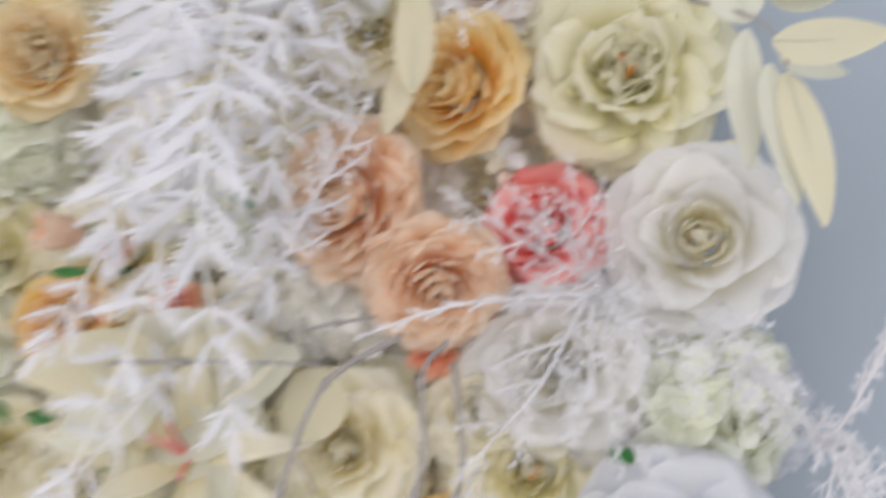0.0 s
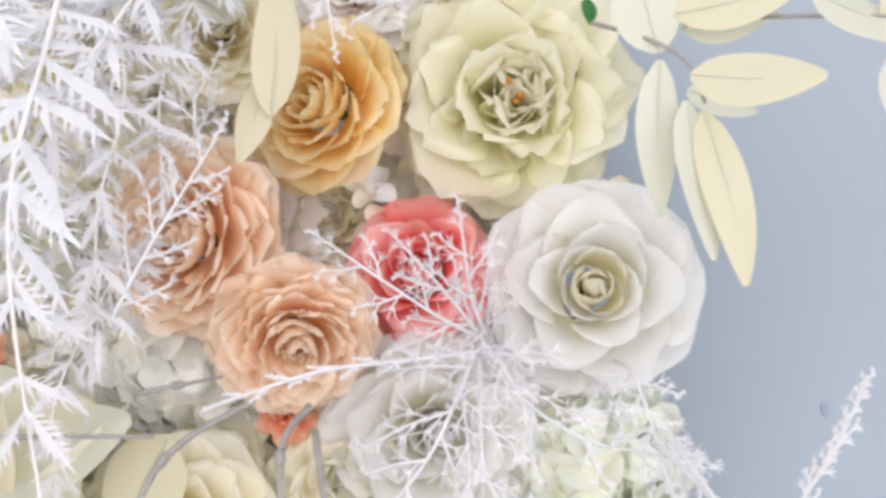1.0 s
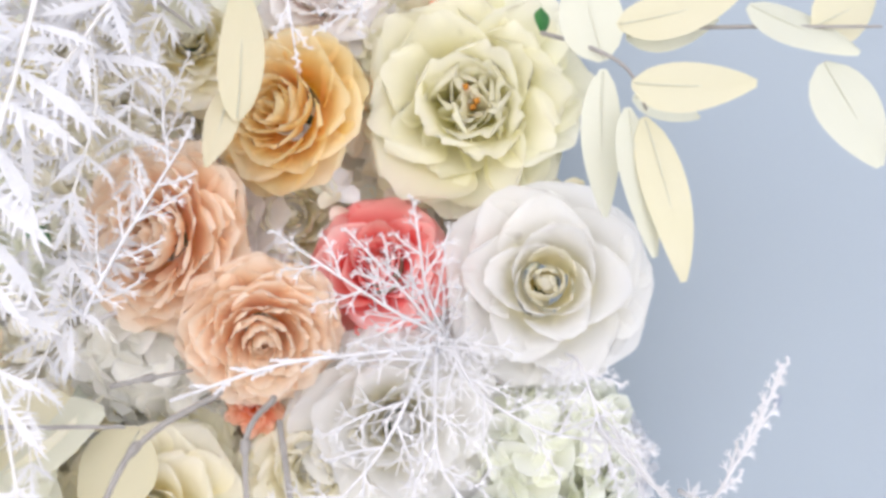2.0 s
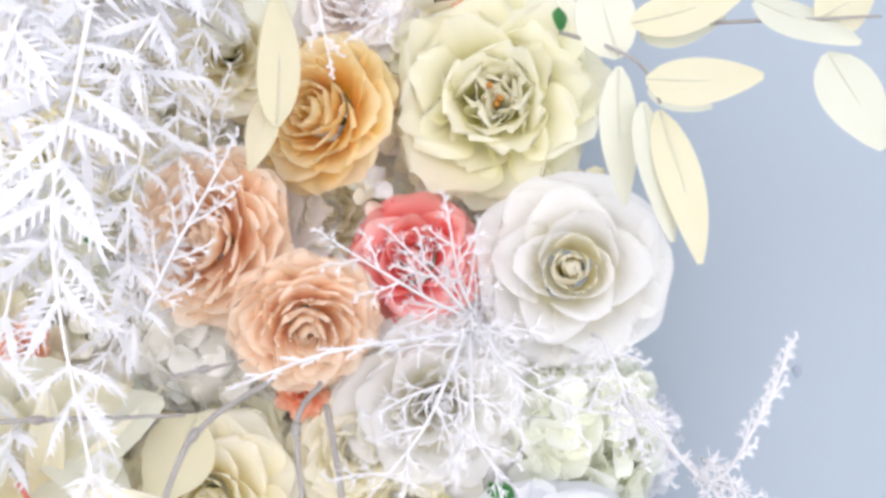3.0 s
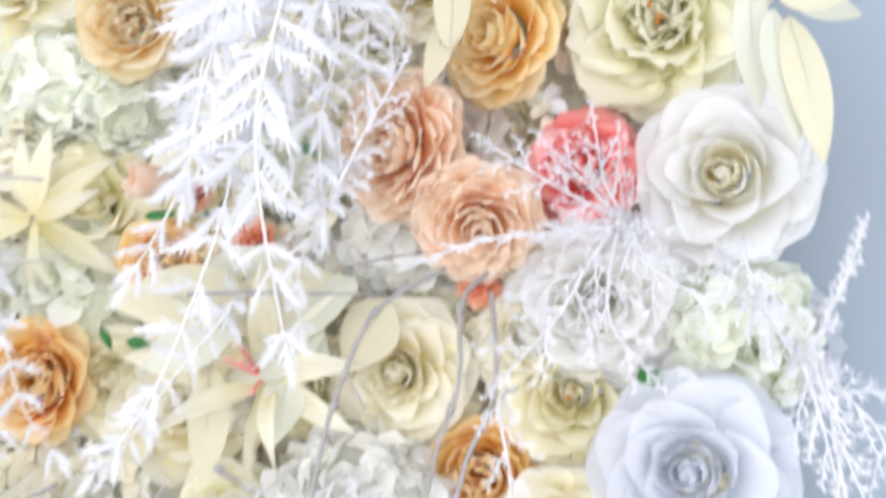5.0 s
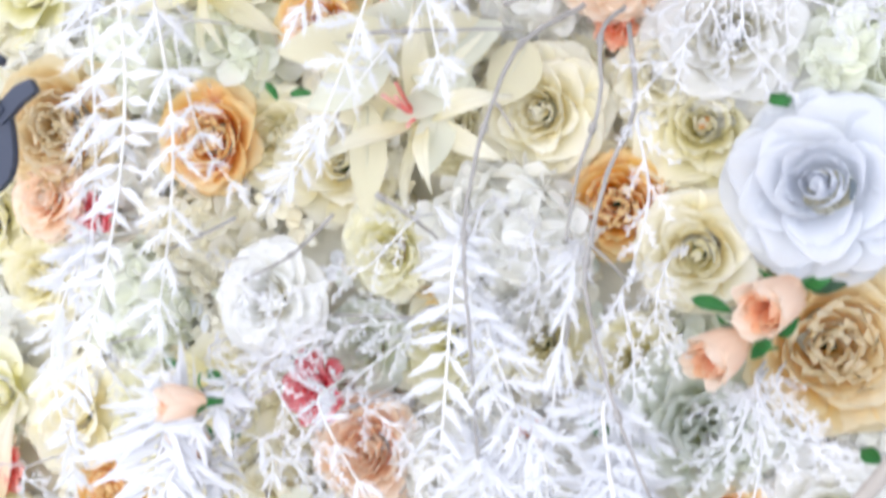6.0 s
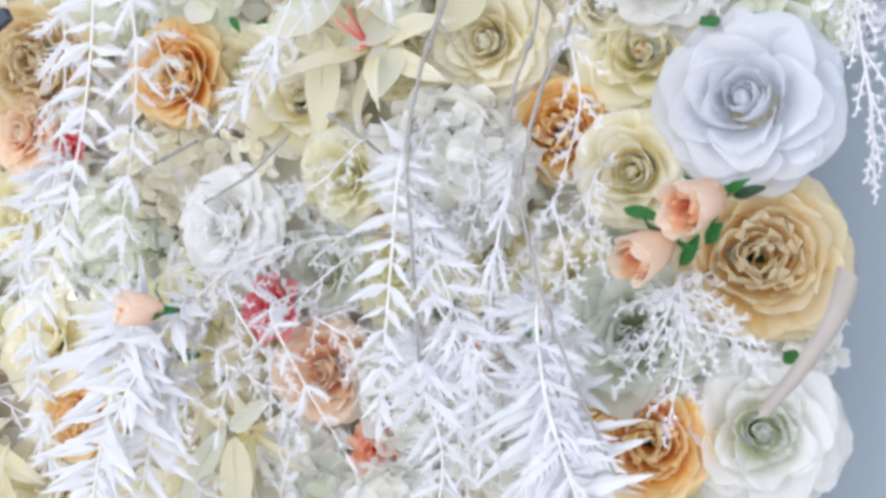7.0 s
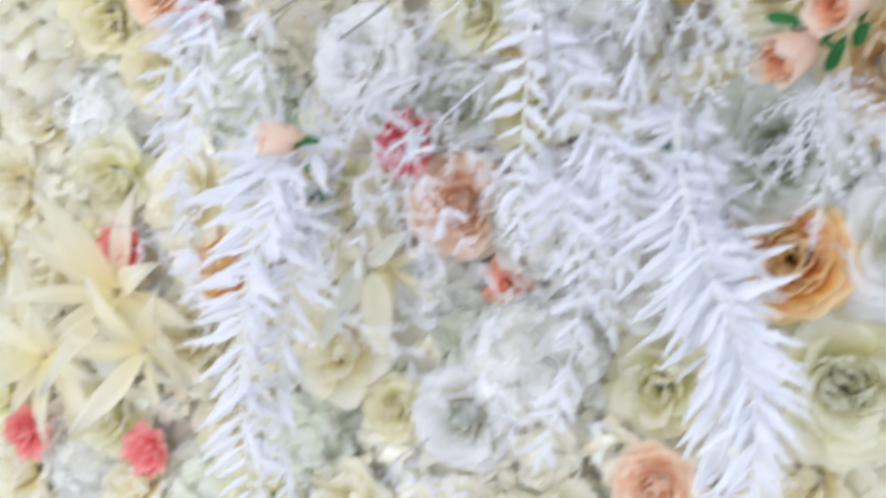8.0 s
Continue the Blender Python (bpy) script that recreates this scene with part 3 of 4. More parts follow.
# ---- room ----
# unseen except wall_north; the rest closes the room and bounces the lamps' light
box("floor", (-2.0, -2.1, -0.1), (2.6, 0.11, 0.0), "floor", "pale grey smooth floor")
box("ceiling", (-2.0, -2.1, 2.7), (2.6, 0.11, 2.8), "plaster", "white plaster ceiling")
box("wall_north", (-2.1, 0.11, -0.1), (2.7, 0.23, 2.8), "wall", "blue-grey painted wall behind the flower panel")
box("wall_east", (2.6, -2.1, -0.1), (2.7, 0.11, 2.8), "plaster", "white plaster side wall")
# the two openings are made up, sized to hold the added lamps
for lo, hi in (((-2.1, -2.1, -.1), (-2.0, -1.75, 2.8)), ((-2.1, -.5, -.1), (-2.0, .11, 2.8)), ((-2.1, -1.75, -.1), (-2.0, -.5, .95)), ((-2.1, -1.75, 2.55), (-2.0, -.5, 2.8))):
    box("wall_west", lo, hi, "plaster", "unseen white plaster wall round an assumed lamp opening")
for lo, hi in (((-2.1, -2.2, -.1), (-1.92, -2.1, 2.8)), ((2.32, -2.2, -.1), (2.7, -2.1, 2.8)), ((-1.92, -2.2, -.1), (2.32, -2.1, .15)), ((-1.92, -2.2, 2.62), (2.32, -2.1, 2.8))):
    box("wall_south", lo, hi, "plaster", "unseen white plaster wall round an assumed wide lamp opening")
scuff_me = mesh_of("wall_scuff", [(0.0022 * math.cos(a), 0, 0.003 * math.sin(a) * (1 + .3 * math.sin(3 * a))) for a in [k * .524 for k in range(12)]] + [(0, -.0006, 0)],
                   [(k, (k + 1) % 12, 12) for k in range(12)], "scuff")
scuff = tagged(new("wall_scuff", scuff_me), "faint grey scuff on the painted wall", "mark", kind="structure")
scuff.location = (0.230, 0.1092, 1.357)

# the panel that carries the blossoms
panel = tagged(new("flower_panel"), "ivory cloth-covered board that carries the flower wall", "panel")
panel.location = (-0.39, 0.058, 0)
part("board", box_mesh("board", (0.98, 0.022, 1.9), "board", 0.004), panel, Matrix.Translation((0, 0, 0.95)))
for dx in (-0.3, 0.3):
    part("foot", box_mesh("foot", (0.05, 0.11, 0.03), "board", 0.004), panel, Matrix.Translation((dx, -0.01, 0.015)))
    part("batten", box_mesh("batten", (0.04, 0.02, 1.86), "board", 0.002), panel, Matrix.Translation((dx, 0.021, 0.95)))

# ---- blossoms: upper part ----
blossom("white_rose", "rose", "white", (0.099, -0.008, 1.400), 0.0375, "large white cloth rose with ivory heart beside the wall", "rose", (-0.15, -1, -0.03), inner="ivory")
blossom("cream_peony", "peony", "green", (0.071, 0.000, 1.469), 0.047, "greenish cream peony with ruffled petals", "peony", (-0.1, -1, -0.1), heart="stamen")
blossom("apricot_rose", "swirl", "yellow", (-0.003, 0.002, 1.466), 0.034, "apricot yellow ranunculus with folded petals", "ranunculus", (-0.5, -1, 0.0))
blossom("peach_ranunculus", "ranunculus", "peach", (-0.046, -0.012, 1.414), 0.036, "peach ranunculus with many thin layered petals", "ranunculus", (-0.5, -1, -0.05))
blossom("peach_ranunculus", "ranunculus", "peach", (-0.002, -0.012, 1.375), 0.030, "small peach ranunculus tilted downwards", "ranunculus", (0.15, -1, -0.6))
blossom("blush_rose", "open_rose", "blush", (-0.029, 0.022, 1.423), 0.040, "blush white open rose behind the peach ranunculus", "rose", (0.1, -1, 0.05))
blossom("pink_rose", "rose", "pink", (0.038, 0.010, 1.408), 0.027, "rose pink half-open cloth rose under a white sprig", "rose", (-0.15, -1, 0.2))
blossom("ivory_rose", "open_rose", "ivory", (0.004, 0.030, 1.429), 0.027, "ivory open rose between the apricot and peach blossoms", "rose")
blossom("coral_blossom", "carnation", "coral", (-0.006, 0.010, 1.353), 0.013, "small coral orange blossom peeping out below", "carnation", (0, -1, -0.3))
blossom("white_open_rose", "open_rose", "white", (0.048, 0.000, 1.347), 0.040, "white open rose with broad soft petals", "rose", (0.05, -1, -0.1))
hydrangea("mint_floret", (0.112, 0.010, 1.335), 0.034, "pale green-white hydrangea head at the panel's edge", (0.3, -1, 0))
hydrangea("cool", (0.133, 0.030, 1.331), 0.023, "cool white hydrangea head at the panel's edge", (0.5, -1, 0))
blossom("white_open_rose", "open_rose", "blush", (0.014, 0.010, 1.516), 0.027, "blush white open rose above the apricot ranunculus", "rose", (0, -1, 0.2))
blossom("coral_blossom", "carnation", "coral", (0.060, 0.020, 1.528), 0.017, "coral orange blossom behind white petals", "carnation", (0, -1, 0.2))
blossom("red_carnation", "carnation", "red", (-0.122, 0.010, 1.517), 0.011, "small raspberry red carnation behind white fronds", "carnation")
blossom("ivory_rose", "open_rose", "ivory", (-0.033, -0.002, 1.490), 0.027, "ivory yellow open rose behind white fronds", "rose", (0.1, -1, 0))
hydrangea("cream_floret", (-0.069, 0.020, 1.493), 0.029, "ivory hydrangea head behind white fronds")
hydrangea("mint_floret", (-0.106, 0.030, 1.426), 0.034, "pale green hydrangea head behind white fronds", (0, -1, 0.1))
hydrangea("lime", (-0.104, 0.030, 1.467), 0.027, "lime cream hydrangea head behind white fronds")
hydrangea("snow", (-0.016, 0.025, 1.367), 0.019, "white hydrangea below the peach blossoms")
hydrangea("snow", (-0.048, 0.020, 1.372), 0.030, "soft white hydrangea below the peach ranunculus")
blossom("ivory_rose", "peony", "ivory", (0.015, 0.010, 1.330), 0.027, "ivory yellow peony with loose petals", "peony", (0, -1, -0.1))
blossom("ivory_rose", "open_rose", "green", (-0.036, 0.020, 1.330), 0.025, "greenish cream open rose behind bent twigs", "rose")
bud("peach", (-0.160, -0.010, 1.400), 0.009, "small peach rosebud with green calyx", (-0.7, -0.7, 0.0))
bud("peach", (-0.137, 0.000, 1.393), 0.008, "small peach rosebud behind white fronds", (0.3, -0.9, 0.1))
blossom("golden_rose", "cupped", "garden", (-0.177, 0.000, 1.479), 0.026, "pale apricot garden rose", "rose", (0.2, -1, 0))
blossom("golden_rose", "cupped", "gold", (-0.162, 0.010, 1.364), 0.021, "golden garden rose behind white fronds", "rose", (0.2, -1, 0))
blossom("brown_bract", "carnation", "coral", (-0.117, 0.015, 1.373), 0.014, "rusty dried blossom behind white fronds", "flower")
hydrangea("mint_floret", (-0.197, 0.020, 1.447), 0.028, "pale green-white hydrangea head")
hydrangea("cream_floret", (-0.172, 0.020, 1.523), 0.031, "white hydrangea head high on the wall")
# ---- blossoms: lower part ----
blossom("white_rose", "rose", "cool", (0.086, -0.020, 1.279), 0.040, "large cool white rose with wide outer petals", "rose", (-0.12, -1, 0.05))
blossom("yellow_hydrangea", "open_rose", "lime", (0.035, 0.010, 1.307), 0.036, "lime cream open blossom with brown eye", "flower", (0, -1, 0), heart="stamen")
blossom("golden_rose", "cupped", "gold", (-0.005, 0.015, 1.269), 0.026, "golden garden rose behind hanging twigs", "rose", (0.1, -1, 0))
blossom("ivory_rose", "rose", "ivory", (0.035, -0.005, 1.247), 0.029, "small ivory rose with ochre heart", "rose", (0.0, -1, -0.1), inner="lime")
blossom("garden_rose", "cupped", "garden", (0.096, -0.005, 1.208), 0.039, "apricot garden rose with crinkled heart", "rose", (0.2, -1, 0.05))
bud("peach", (0.069, -0.055, 1.230), 0.0127, "peach rosebud with green calyx in front of the garden rose", (-0.52, -0.78, -0.3))
bud("peach", (0.048, -0.050, 1.208), 0.0118, "peach rosebud with green calyx pointing down", (-0.58, -0.7, -0.42))
blossom("white_peony", "peony", "mint", (0.039, -0.012, 1.170), 0.040, "greenish white peony under a fine sprig", "peony", (0.1, -1, 0.1))
blossom("lime_blossom", "open_rose", "lime", (0.004, 0.015, 1.192), 0.025, "lime cream blossom behind hanging twigs", "flower")
blossom("golden_rose", "cupped", "gold", (0.046, -0.012, 1.120), 0.029, "amber garden rose with deep orange heart", "rose", (0.1, -1, 0.1))
blossom("white_open_rose", "open_rose", "white", (0.098, -0.005, 1.127), 0.039, "white open rose at the panel's edge", "rose", (0.2, -1, 0.1), inner="mint")
hydrangea("snow", (0.113, 0.020, 1.169), 0.025, "white hydrangea at the panel's edge", (0.5, -1, 0))
blossom("cream_peony", "peony", "green", (0.071, 0.000, 1.058), 0.039, "greenish cream peony low at the panel's edge", "peony", (0.2, -1, 0))
blossom("ivory_rose", "open_rose", "ivory", (-0.042, 0.000, 1.313), 0.034, "ivory yellow open rose behind hanging twigs", "rose", (0, -1, -0.1))
blossom("cream_peony", "peony", "lime", (-0.086, 0.010, 1.305), 0.028, "lime cream ruffled blossom behind the lily", "peony", (0, -1, -0.1))
hydrangea("snow", (-0.056, -0.016, 1.250), 0.040, "white hydrangea behind hanging twigs", (0, -1, 0.1), 42)
blossom("white_open_rose", "open_rose", "snow", (-0.179, -0.022, 1.222), 0.031, "soft white open rose between twigs", "rose", (-0.1, -1, 0.2))
blossom("green_rose", "open_rose", "green", (-0.121, 0.005, 1.243), 0.028, "greenish cream open rose below the lily", "rose", (0, -1, -0.2))
blossom("white_open_rose", "rose", "mint", (-0.135, 0.010, 1.195), 0.024, "small pale green-white rose", "rose")
blossom("red_carnation", "carnation", "red", (-0.157, -0.010, 1.175), 0.023, "raspberry pink carnation under white sprigs", "carnation", (-0.2, -1, 0.1))
bud("peach", (-0.191, -0.078, 1.178), 0.0095, "small peach rosebud with green leaves", (-0.7, -0.7, 0.05))
bud("peach", (-0.209, -0.045, 1.148), 0.010, "small peach rosebud half hidden below", (-0.6, -0.8, -0.1))
blossom("peach_rose", "swirl", "peach", (-0.132, 0.005, 1.140), 0.032, "pale peach rose behind white fronds", "rose", (0.1, -1, 0))
blossom("coral_blossom", "carnation", "coral", (-0.101, 0.010, 1.099), 0.019, "coral orange blossom behind white fronds", "carnation", (0.2, -1, 0))
blossom("coral_blossom", "carnation", "coral", (-0.048, 0.015, 1.150), 0.015, "small coral blossom behind hanging fronds", "carnation")
blossom("garden_rose", "cupped", "garden", (-0.321, 0.000, 1.312), 0.038, "pale apricot garden rose behind fern", "rose", (0.2, -1, 0))
blossom("peach_rose", "open_rose", "peach", (-0.329, 0.000, 1.271), 0.025, "peach rose behind fern", "rose")
blossom("golden_rose", "cupped", "gold", (-0.230, 0.010, 1.304), 0.030, "golden garden rose behind fern", "rose")
blossom("lime_blossom", "open_rose", "lime", (-0.194, 0.020, 1.304), 0.030, "lime cream open blossom", "flower")
blossom("red_carnation", "carnation", "red", (-0.303, 0.010, 1.261), 0.016, "raspberry blossom behind fern", "carnation")
blossom("lime_blossom", "open_rose", "lime", (-0.351, 0.020, 1.223), 0.029, "lime cream open blossom behind fern", "flower")
hydrangea("cream_floret", (-0.143, 0.020, 1.324), 0.034, "white hydrangea behind the lily")
hydrangea("cream_floret", (-0.236, 0.020, 1.250), 0.036, "white hydrangea between twigs")
hydrangea("mint_floret", (-0.282, 0.020, 1.210), 0.037, "pale green-white hydrangea behind fern")
hydrangea("snow", (-0.081, 0.005, 1.134), 0.038, "white hydrangea behind hanging fronds")
hydrangea("snow", (-0.026, 0.005, 1.118), 0.040, "white hydrangea behind hanging fronds")
blossom("golden_rose", "cupped", "gold", (-0.302, 0.020, 1.098), 0.024, "golden blossom behind fern", "flower")
blossom("ivory_rose", "open_rose", "ivory", (-0.223, 0.020, 1.100), 0.033, "ivory yellow open rose", "rose")
blossom("lime_blossom", "open_rose", "lime", (-0.044, 0.020, 1.200), 0.026, "lime cream blossom behind hanging fronds", "flower")
blossom("golden_rose", "cupped", "yellow", (-0.102, 0.020, 1.237), 0.021, "apricot blossom half hidden by fronds", "flower")
lily("lily", (-0.098, -0.020, 1.312), 0.052, "cream lily with long pointed petals and pink stamens", (0.05, -1, 0.1), 0.3)
lily("lily", (-0.367, -0.010, 1.085), 0.067, "cream lily with long narrow petals", (0.2, -1, 0.1), 0.9, False)
lily("lily", (-0.417, -0.020, 1.040), 0.054, "cream lily with long narrow petals", (0.3, -1, -0.1), 0.2, False)
lily("lily", (-0.338, -0.020, 1.046), 0.052, "cream lily with long drooping petals", (0.1, -1, -0.3), 0.6, False)
lily("lily", (-0.169, -0.010, 1.104), 0.033, "small cream lily with short petals", (0, -1, -0.3), 0.2, False)
lily("lily", (-0.230, -0.000, 1.385), 0.044, "cream lily with long petals behind fern", (0.1, -1, 0.1), 0.5, False)
blossom("coral_blossom", "carnation", "pink", (-0.373, 0.010, 1.111), 0.022, "coral pink blossom behind a cream lily", "carnation")
blossom("coral_blossom", "carnation", "pink", (-0.350, 0.000, 0.983), 0.022, "coral pink blossom low on the wall", "carnation")
blossom("coral_blossom", "carnation", "pink", (-0.451, 0.000, 0.986), 0.024, "coral pink blossom low on the wall", "carnation")
blossom("white_open_rose", "rose", "white", (-0.131, 0.005, 1.023), 0.030, "small white rose low on the wall", "rose", inner="mint")
hydrangea("snow", (-0.091, 0.000, 1.060), 0.037, "white hydrangea low on the wall")
blossom("peach_rose", "swirl", "peach", (-0.022, 0.000, 0.998), 0.024, "pale peach rose low on the wall", "rose")
blossom("lime_blossom", "open_rose", "lime", (-0.181, 0.020, 1.020), 0.023, "lime cream blossom low on the wall", "flower")
hydrangea("cream_floret", (-0.445, 0.020, 1.237), 0.053, "white hydrangea head beside the fern")
blossom("ivory_rose", "open_rose", "ivory", (-0.189, 0.010, 1.106), 0.026, "ivory yellow blossom with pointed petals", "flower")
# ---- filler blossoms ----
# small loose florets that cover the cloth of the board
carpet = random.Random(9)
verts, faces = [], []
pattern = [floret_mesh("white", 0.011, s) for s in range(3)]
shapes = [([v.co.copy() for v in me.vertices], [tuple(q.vertices) for q in me.polygons]) for me in pattern]
for me in pattern:
    bpy.data.meshes.remove(me)
for i in range(1900):
    x, z = carpet.uniform(-.62, .118), carpet.uniform(.86, 1.62)
    m = aim((x, carpet.uniform(.03, .046), z), (carpet.uniform(-.6, .6), -1, carpet.uniform(-.6, .6)), carpet.uniform(0, 6.3))
    first, (vs, fs) = len(verts), shapes[i % 3]
    verts += [m @ v for v in vs]
    faces += [tuple(first + k for k in q) for q in fs]
tagged(new("loose_florets", mesh_of("loose_florets", verts, faces, "floret")), "carpet of small white and cream florets on the board", "florets", kind="stuff")
taken = [(ob.matrix_world.translation.x, ob.matrix_world.translation.z) for ob in scene.objects if ob.parent is None and ob.type == "EMPTY" and ob.name.split(".")[0] not in ("flower_panel", "lily", "rosebud")]
fill = random.Random(5)
for row in range(14):
    for col in range(14):
        x = -0.55 + 0.05 * col + (row % 2) * 0.025 + fill.uniform(-.008, .008)
        z = 0.90 + 0.05 * row + fill.uniform(-.008, .008)
        pick, lean = fill.random(), (fill.uniform(-.3, .3), -1, fill.uniform(-.3, .3))
        if x > (0.09 if z > 1.2 else 0.105) or min((x - a) ** 2 + (z - b) ** 2 for a, b in taken) < 0.031 ** 2:
            continue
        taken.append((x, z))
        if pick < .4:
            hydrangea(("snow", "cream_floret", "cream_floret", "mint_floret")[int(pick * 10)], (x, 0.022, z), 0.036, "pale filler hydrangea between the blossoms", lean, 24)
        elif pick < .75:
            blossom("ivory_rose", "simple_rose", ("ivory", "lime", "ivory", "green")[int((pick - .4) * 11)], (x, 0.016, z), 0.036, "pale cream filler rose between the blossoms", "rose", lean)
        else:
            blossom("cream_peony", "simple_peony", ("ivory", "ivory", "green")[int((pick - .75) * 11)], (x, 0.016, z), 0.036, "pale cream ruffled filler blossom", "peony", lean)
# ---- fronds, sprigs, leaves and twigs ----
cream = "branch with broad cream cloth leaves standing off the panel"
leaf_branch(cream, [(0.093, -0.030, 1.486), (0.106, -0.050, 1.475), (0.116, -0.060, 1.465), (0.122, -0.060, 1.452)], [
    ((0.116, -0.065, 1.459), (0.150, -0.085, 1.455), 0.019), ((0.110, -0.060, 1.465), (0.111, -0.050, 1.418), 0.0135),
    ((0.117, -0.062, 1.452), (0.121, -0.058, 1.404), 0.0155), ((0.121, -0.062, 1.449), (0.130, -0.067, 1.396), 0.0155),
    ((0.125, -0.030, 1.463), (0.150, -0.025, 1.458), 0.012), ((0.112, -0.050, 1.471), (0.100, -0.050, 1.505), 0.022)])
leaf_branch(cream, [(0.126, -0.045, 1.484), (0.158, -0.060, 1.481), (0.176, -0.065, 1.480), (0.199, -0.065, 1.481)], [
    ((0.115, -0.050, 1.483), (0.154, -0.060, 1.493), 0.017), ((0.119, -0.045, 1.482), (0.150, -0.050, 1.487), 0.014),
    ((0.156, -0.062, 1.488), (0.188, -0.068, 1.468), 0.022), ((0.176, -0.064, 1.480), (0.201, -0.060, 1.491), 0.02),
    ((0.177, -0.066, 1.467), (0.194, -0.068, 1.433), 0.025)])
leaf_branch("cream leaves and petals behind the white fronds", [(-0.024, -0.008, 1.438), (-0.018, -0.012, 1.468), (-0.015, -0.014, 1.494)], [
    ((-0.012, -0.026, 1.452), (-0.014, -0.034, 1.500), 0.016), ((-0.016, -0.030, 1.488), (-0.012, -0.040, 1.506), 0.02),
    ((-0.029, -0.010, 1.487), (-0.041, -0.020, 1.511), 0.018), ((-0.015, -0.020, 1.466), (-0.023, -0.030, 1.436), 0.012)])
leaf_branch("large cream leaves low behind the twigs", [(-0.113, -0.020, 1.338), (-0.125, -0.030, 1.323), (-0.132, -0.030, 1.308)], [
    ((-0.103, -0.020, 1.347), (-0.160, -0.030, 1.339), 0.03), ((-0.103, -0.030, 1.334), (-0.148, -0.030, 1.317), 0.03), ((-0.097, -0.010, 1.337), (-0.054, -0.010, 1.350), 0.03),
    ((-0.119, -0.020, 1.317), (-0.123, -0.025, 1.263), 0.02), ((-0.088, -0.010, 1.317), (-0.090, -0.020, 1.281), 0.02), ((-0.106, -0.010, 1.349), (-0.064, -0.015, 1.317), 0.026)])
leaf_branch("broad cream leaves lying low behind the fern", [(-0.061, -0.005, 1.355), (-0.086, -0.010, 1.347), (-0.113, -0.010, 1.331)], [
    ((-0.060, -0.008, 1.350), (-0.122, -0.015, 1.332), 0.034), ((-0.069, -0.010, 1.338), (-0.115, -0.015, 1.311), 0.034), ((-0.085, -0.004, 1.356), (-0.143, -0.010, 1.351), 0.03),
    ((-0.044, -0.002, 1.346), (-0.062, -0.010, 1.317), 0.028)])
leaf_branch("cream leaves with pointed tips between white fronds", [(-0.181, -0.010, 1.121), (-0.172, -0.015, 1.094)], [
    ((-0.169, -0.020, 1.107), (-0.157, -0.025, 1.063), 0.018), ((-0.172, -0.020, 1.110), (-0.205, -0.020, 1.062), 0.016), ((-0.172, -0.020, 1.113), (-0.148, -0.020, 1.126), 0.014)])

plume = "white plastic fern frond with toothed leaflets hanging over the blossoms"
frond(plume, [(-0.097, -0.050, 1.514), (-0.099, -0.060, 1.462), (-0.106, -0.065, 1.426), (-0.114, -0.060, 1.388)], 0.026, 15, .0013)
frond(plume, [(-0.071, -0.040, 1.518), (-0.075, -0.060, 1.462), (-0.079, -0.070, 1.421), (-0.075, -0.075, 1.383), (-0.065, -0.070, 1.328)], 0.028, 17, .0014)
frond(plume, [(-0.038, -0.040, 1.513), (-0.055, -0.050, 1.478), (-0.071, -0.055, 1.449), (-0.090, -0.050, 1.416)], 0.024, 13, .0011)
frond(plume, [(-0.065, -0.030, 1.495), (-0.055, -0.045, 1.453), (-0.060, -0.050, 1.416), (-0.058, -0.050, 1.380)], 0.020, 12, .0009)
frond(plume, [(-0.095, -0.060, 1.481), (-0.108, -0.060, 1.438), (-0.116, -0.060, 1.391), (-0.137, -0.060, 1.353)], 0.023, 17, .0012)
frond(plume, [(-0.241, -0.050, 1.392), (-0.232, -0.055, 1.332), (-0.233, -0.060, 1.275), (-0.246, -0.060, 1.217), (-0.260, -0.060, 1.170), (-0.268, -0.050, 1.100)], 0.019, 31, .0011, spread=74, width=.27, style="blade")
frond(plume, [(-0.222, -0.050, 1.390), (-0.203, -0.060, 1.313), (-0.204, -0.060, 1.263), (-0.214, -0.055, 1.212), (-0.214, -0.050, 1.171)], 0.020, 18, .0010)
frond(plume, [(-0.214, -0.040, 1.352), (-0.196, -0.045, 1.301), (-0.176, -0.045, 1.275)], 0.017, 9, .0009)
frond(plume, [(-0.102, -0.045, 1.338), (-0.120, -0.050, 1.314), (-0.134, -0.055, 1.292), (-0.148, -0.055, 1.272)], 0.016, 9, .0009)
frond(plume, [(-0.185, -0.050, 1.173), (-0.202, -0.055, 1.147), (-0.215, -0.060, 1.115), (-0.223, -0.060, 1.074), (-0.218, -0.060, 1.022)], 0.020, 21, .0012, spread=74, width=.27, style="blade")
frond(plume, [(-0.065, -0.050, 1.246), (-0.066, -0.055, 1.207), (-0.069, -0.055, 1.167), (-0.073, -0.050, 1.129)], 0.020, 17, .0012, spread=74, width=.27, style="blade")
frond(plume, [(-0.059, -0.045, 1.225), (-0.048, -0.050, 1.189), (-0.028, -0.055, 1.159), (-0.023, -0.055, 1.129)], 0.016, 12, .0010)
frond(plume, [(-0.012, -0.045, 1.246), (-0.015, -0.055, 1.215), (-0.020, -0.050, 1.180), (-0.021, -0.050, 1.144)], 0.018, 10, .0012, 20, .14, .5)
frond(plume, [(0.002, -0.050, 1.180), (0.009, -0.060, 1.147), (0.021, -0.065, 1.115), (0.035, -0.065, 1.077), (0.037, -0.060, 1.044)], 0.021, 22, .0014)
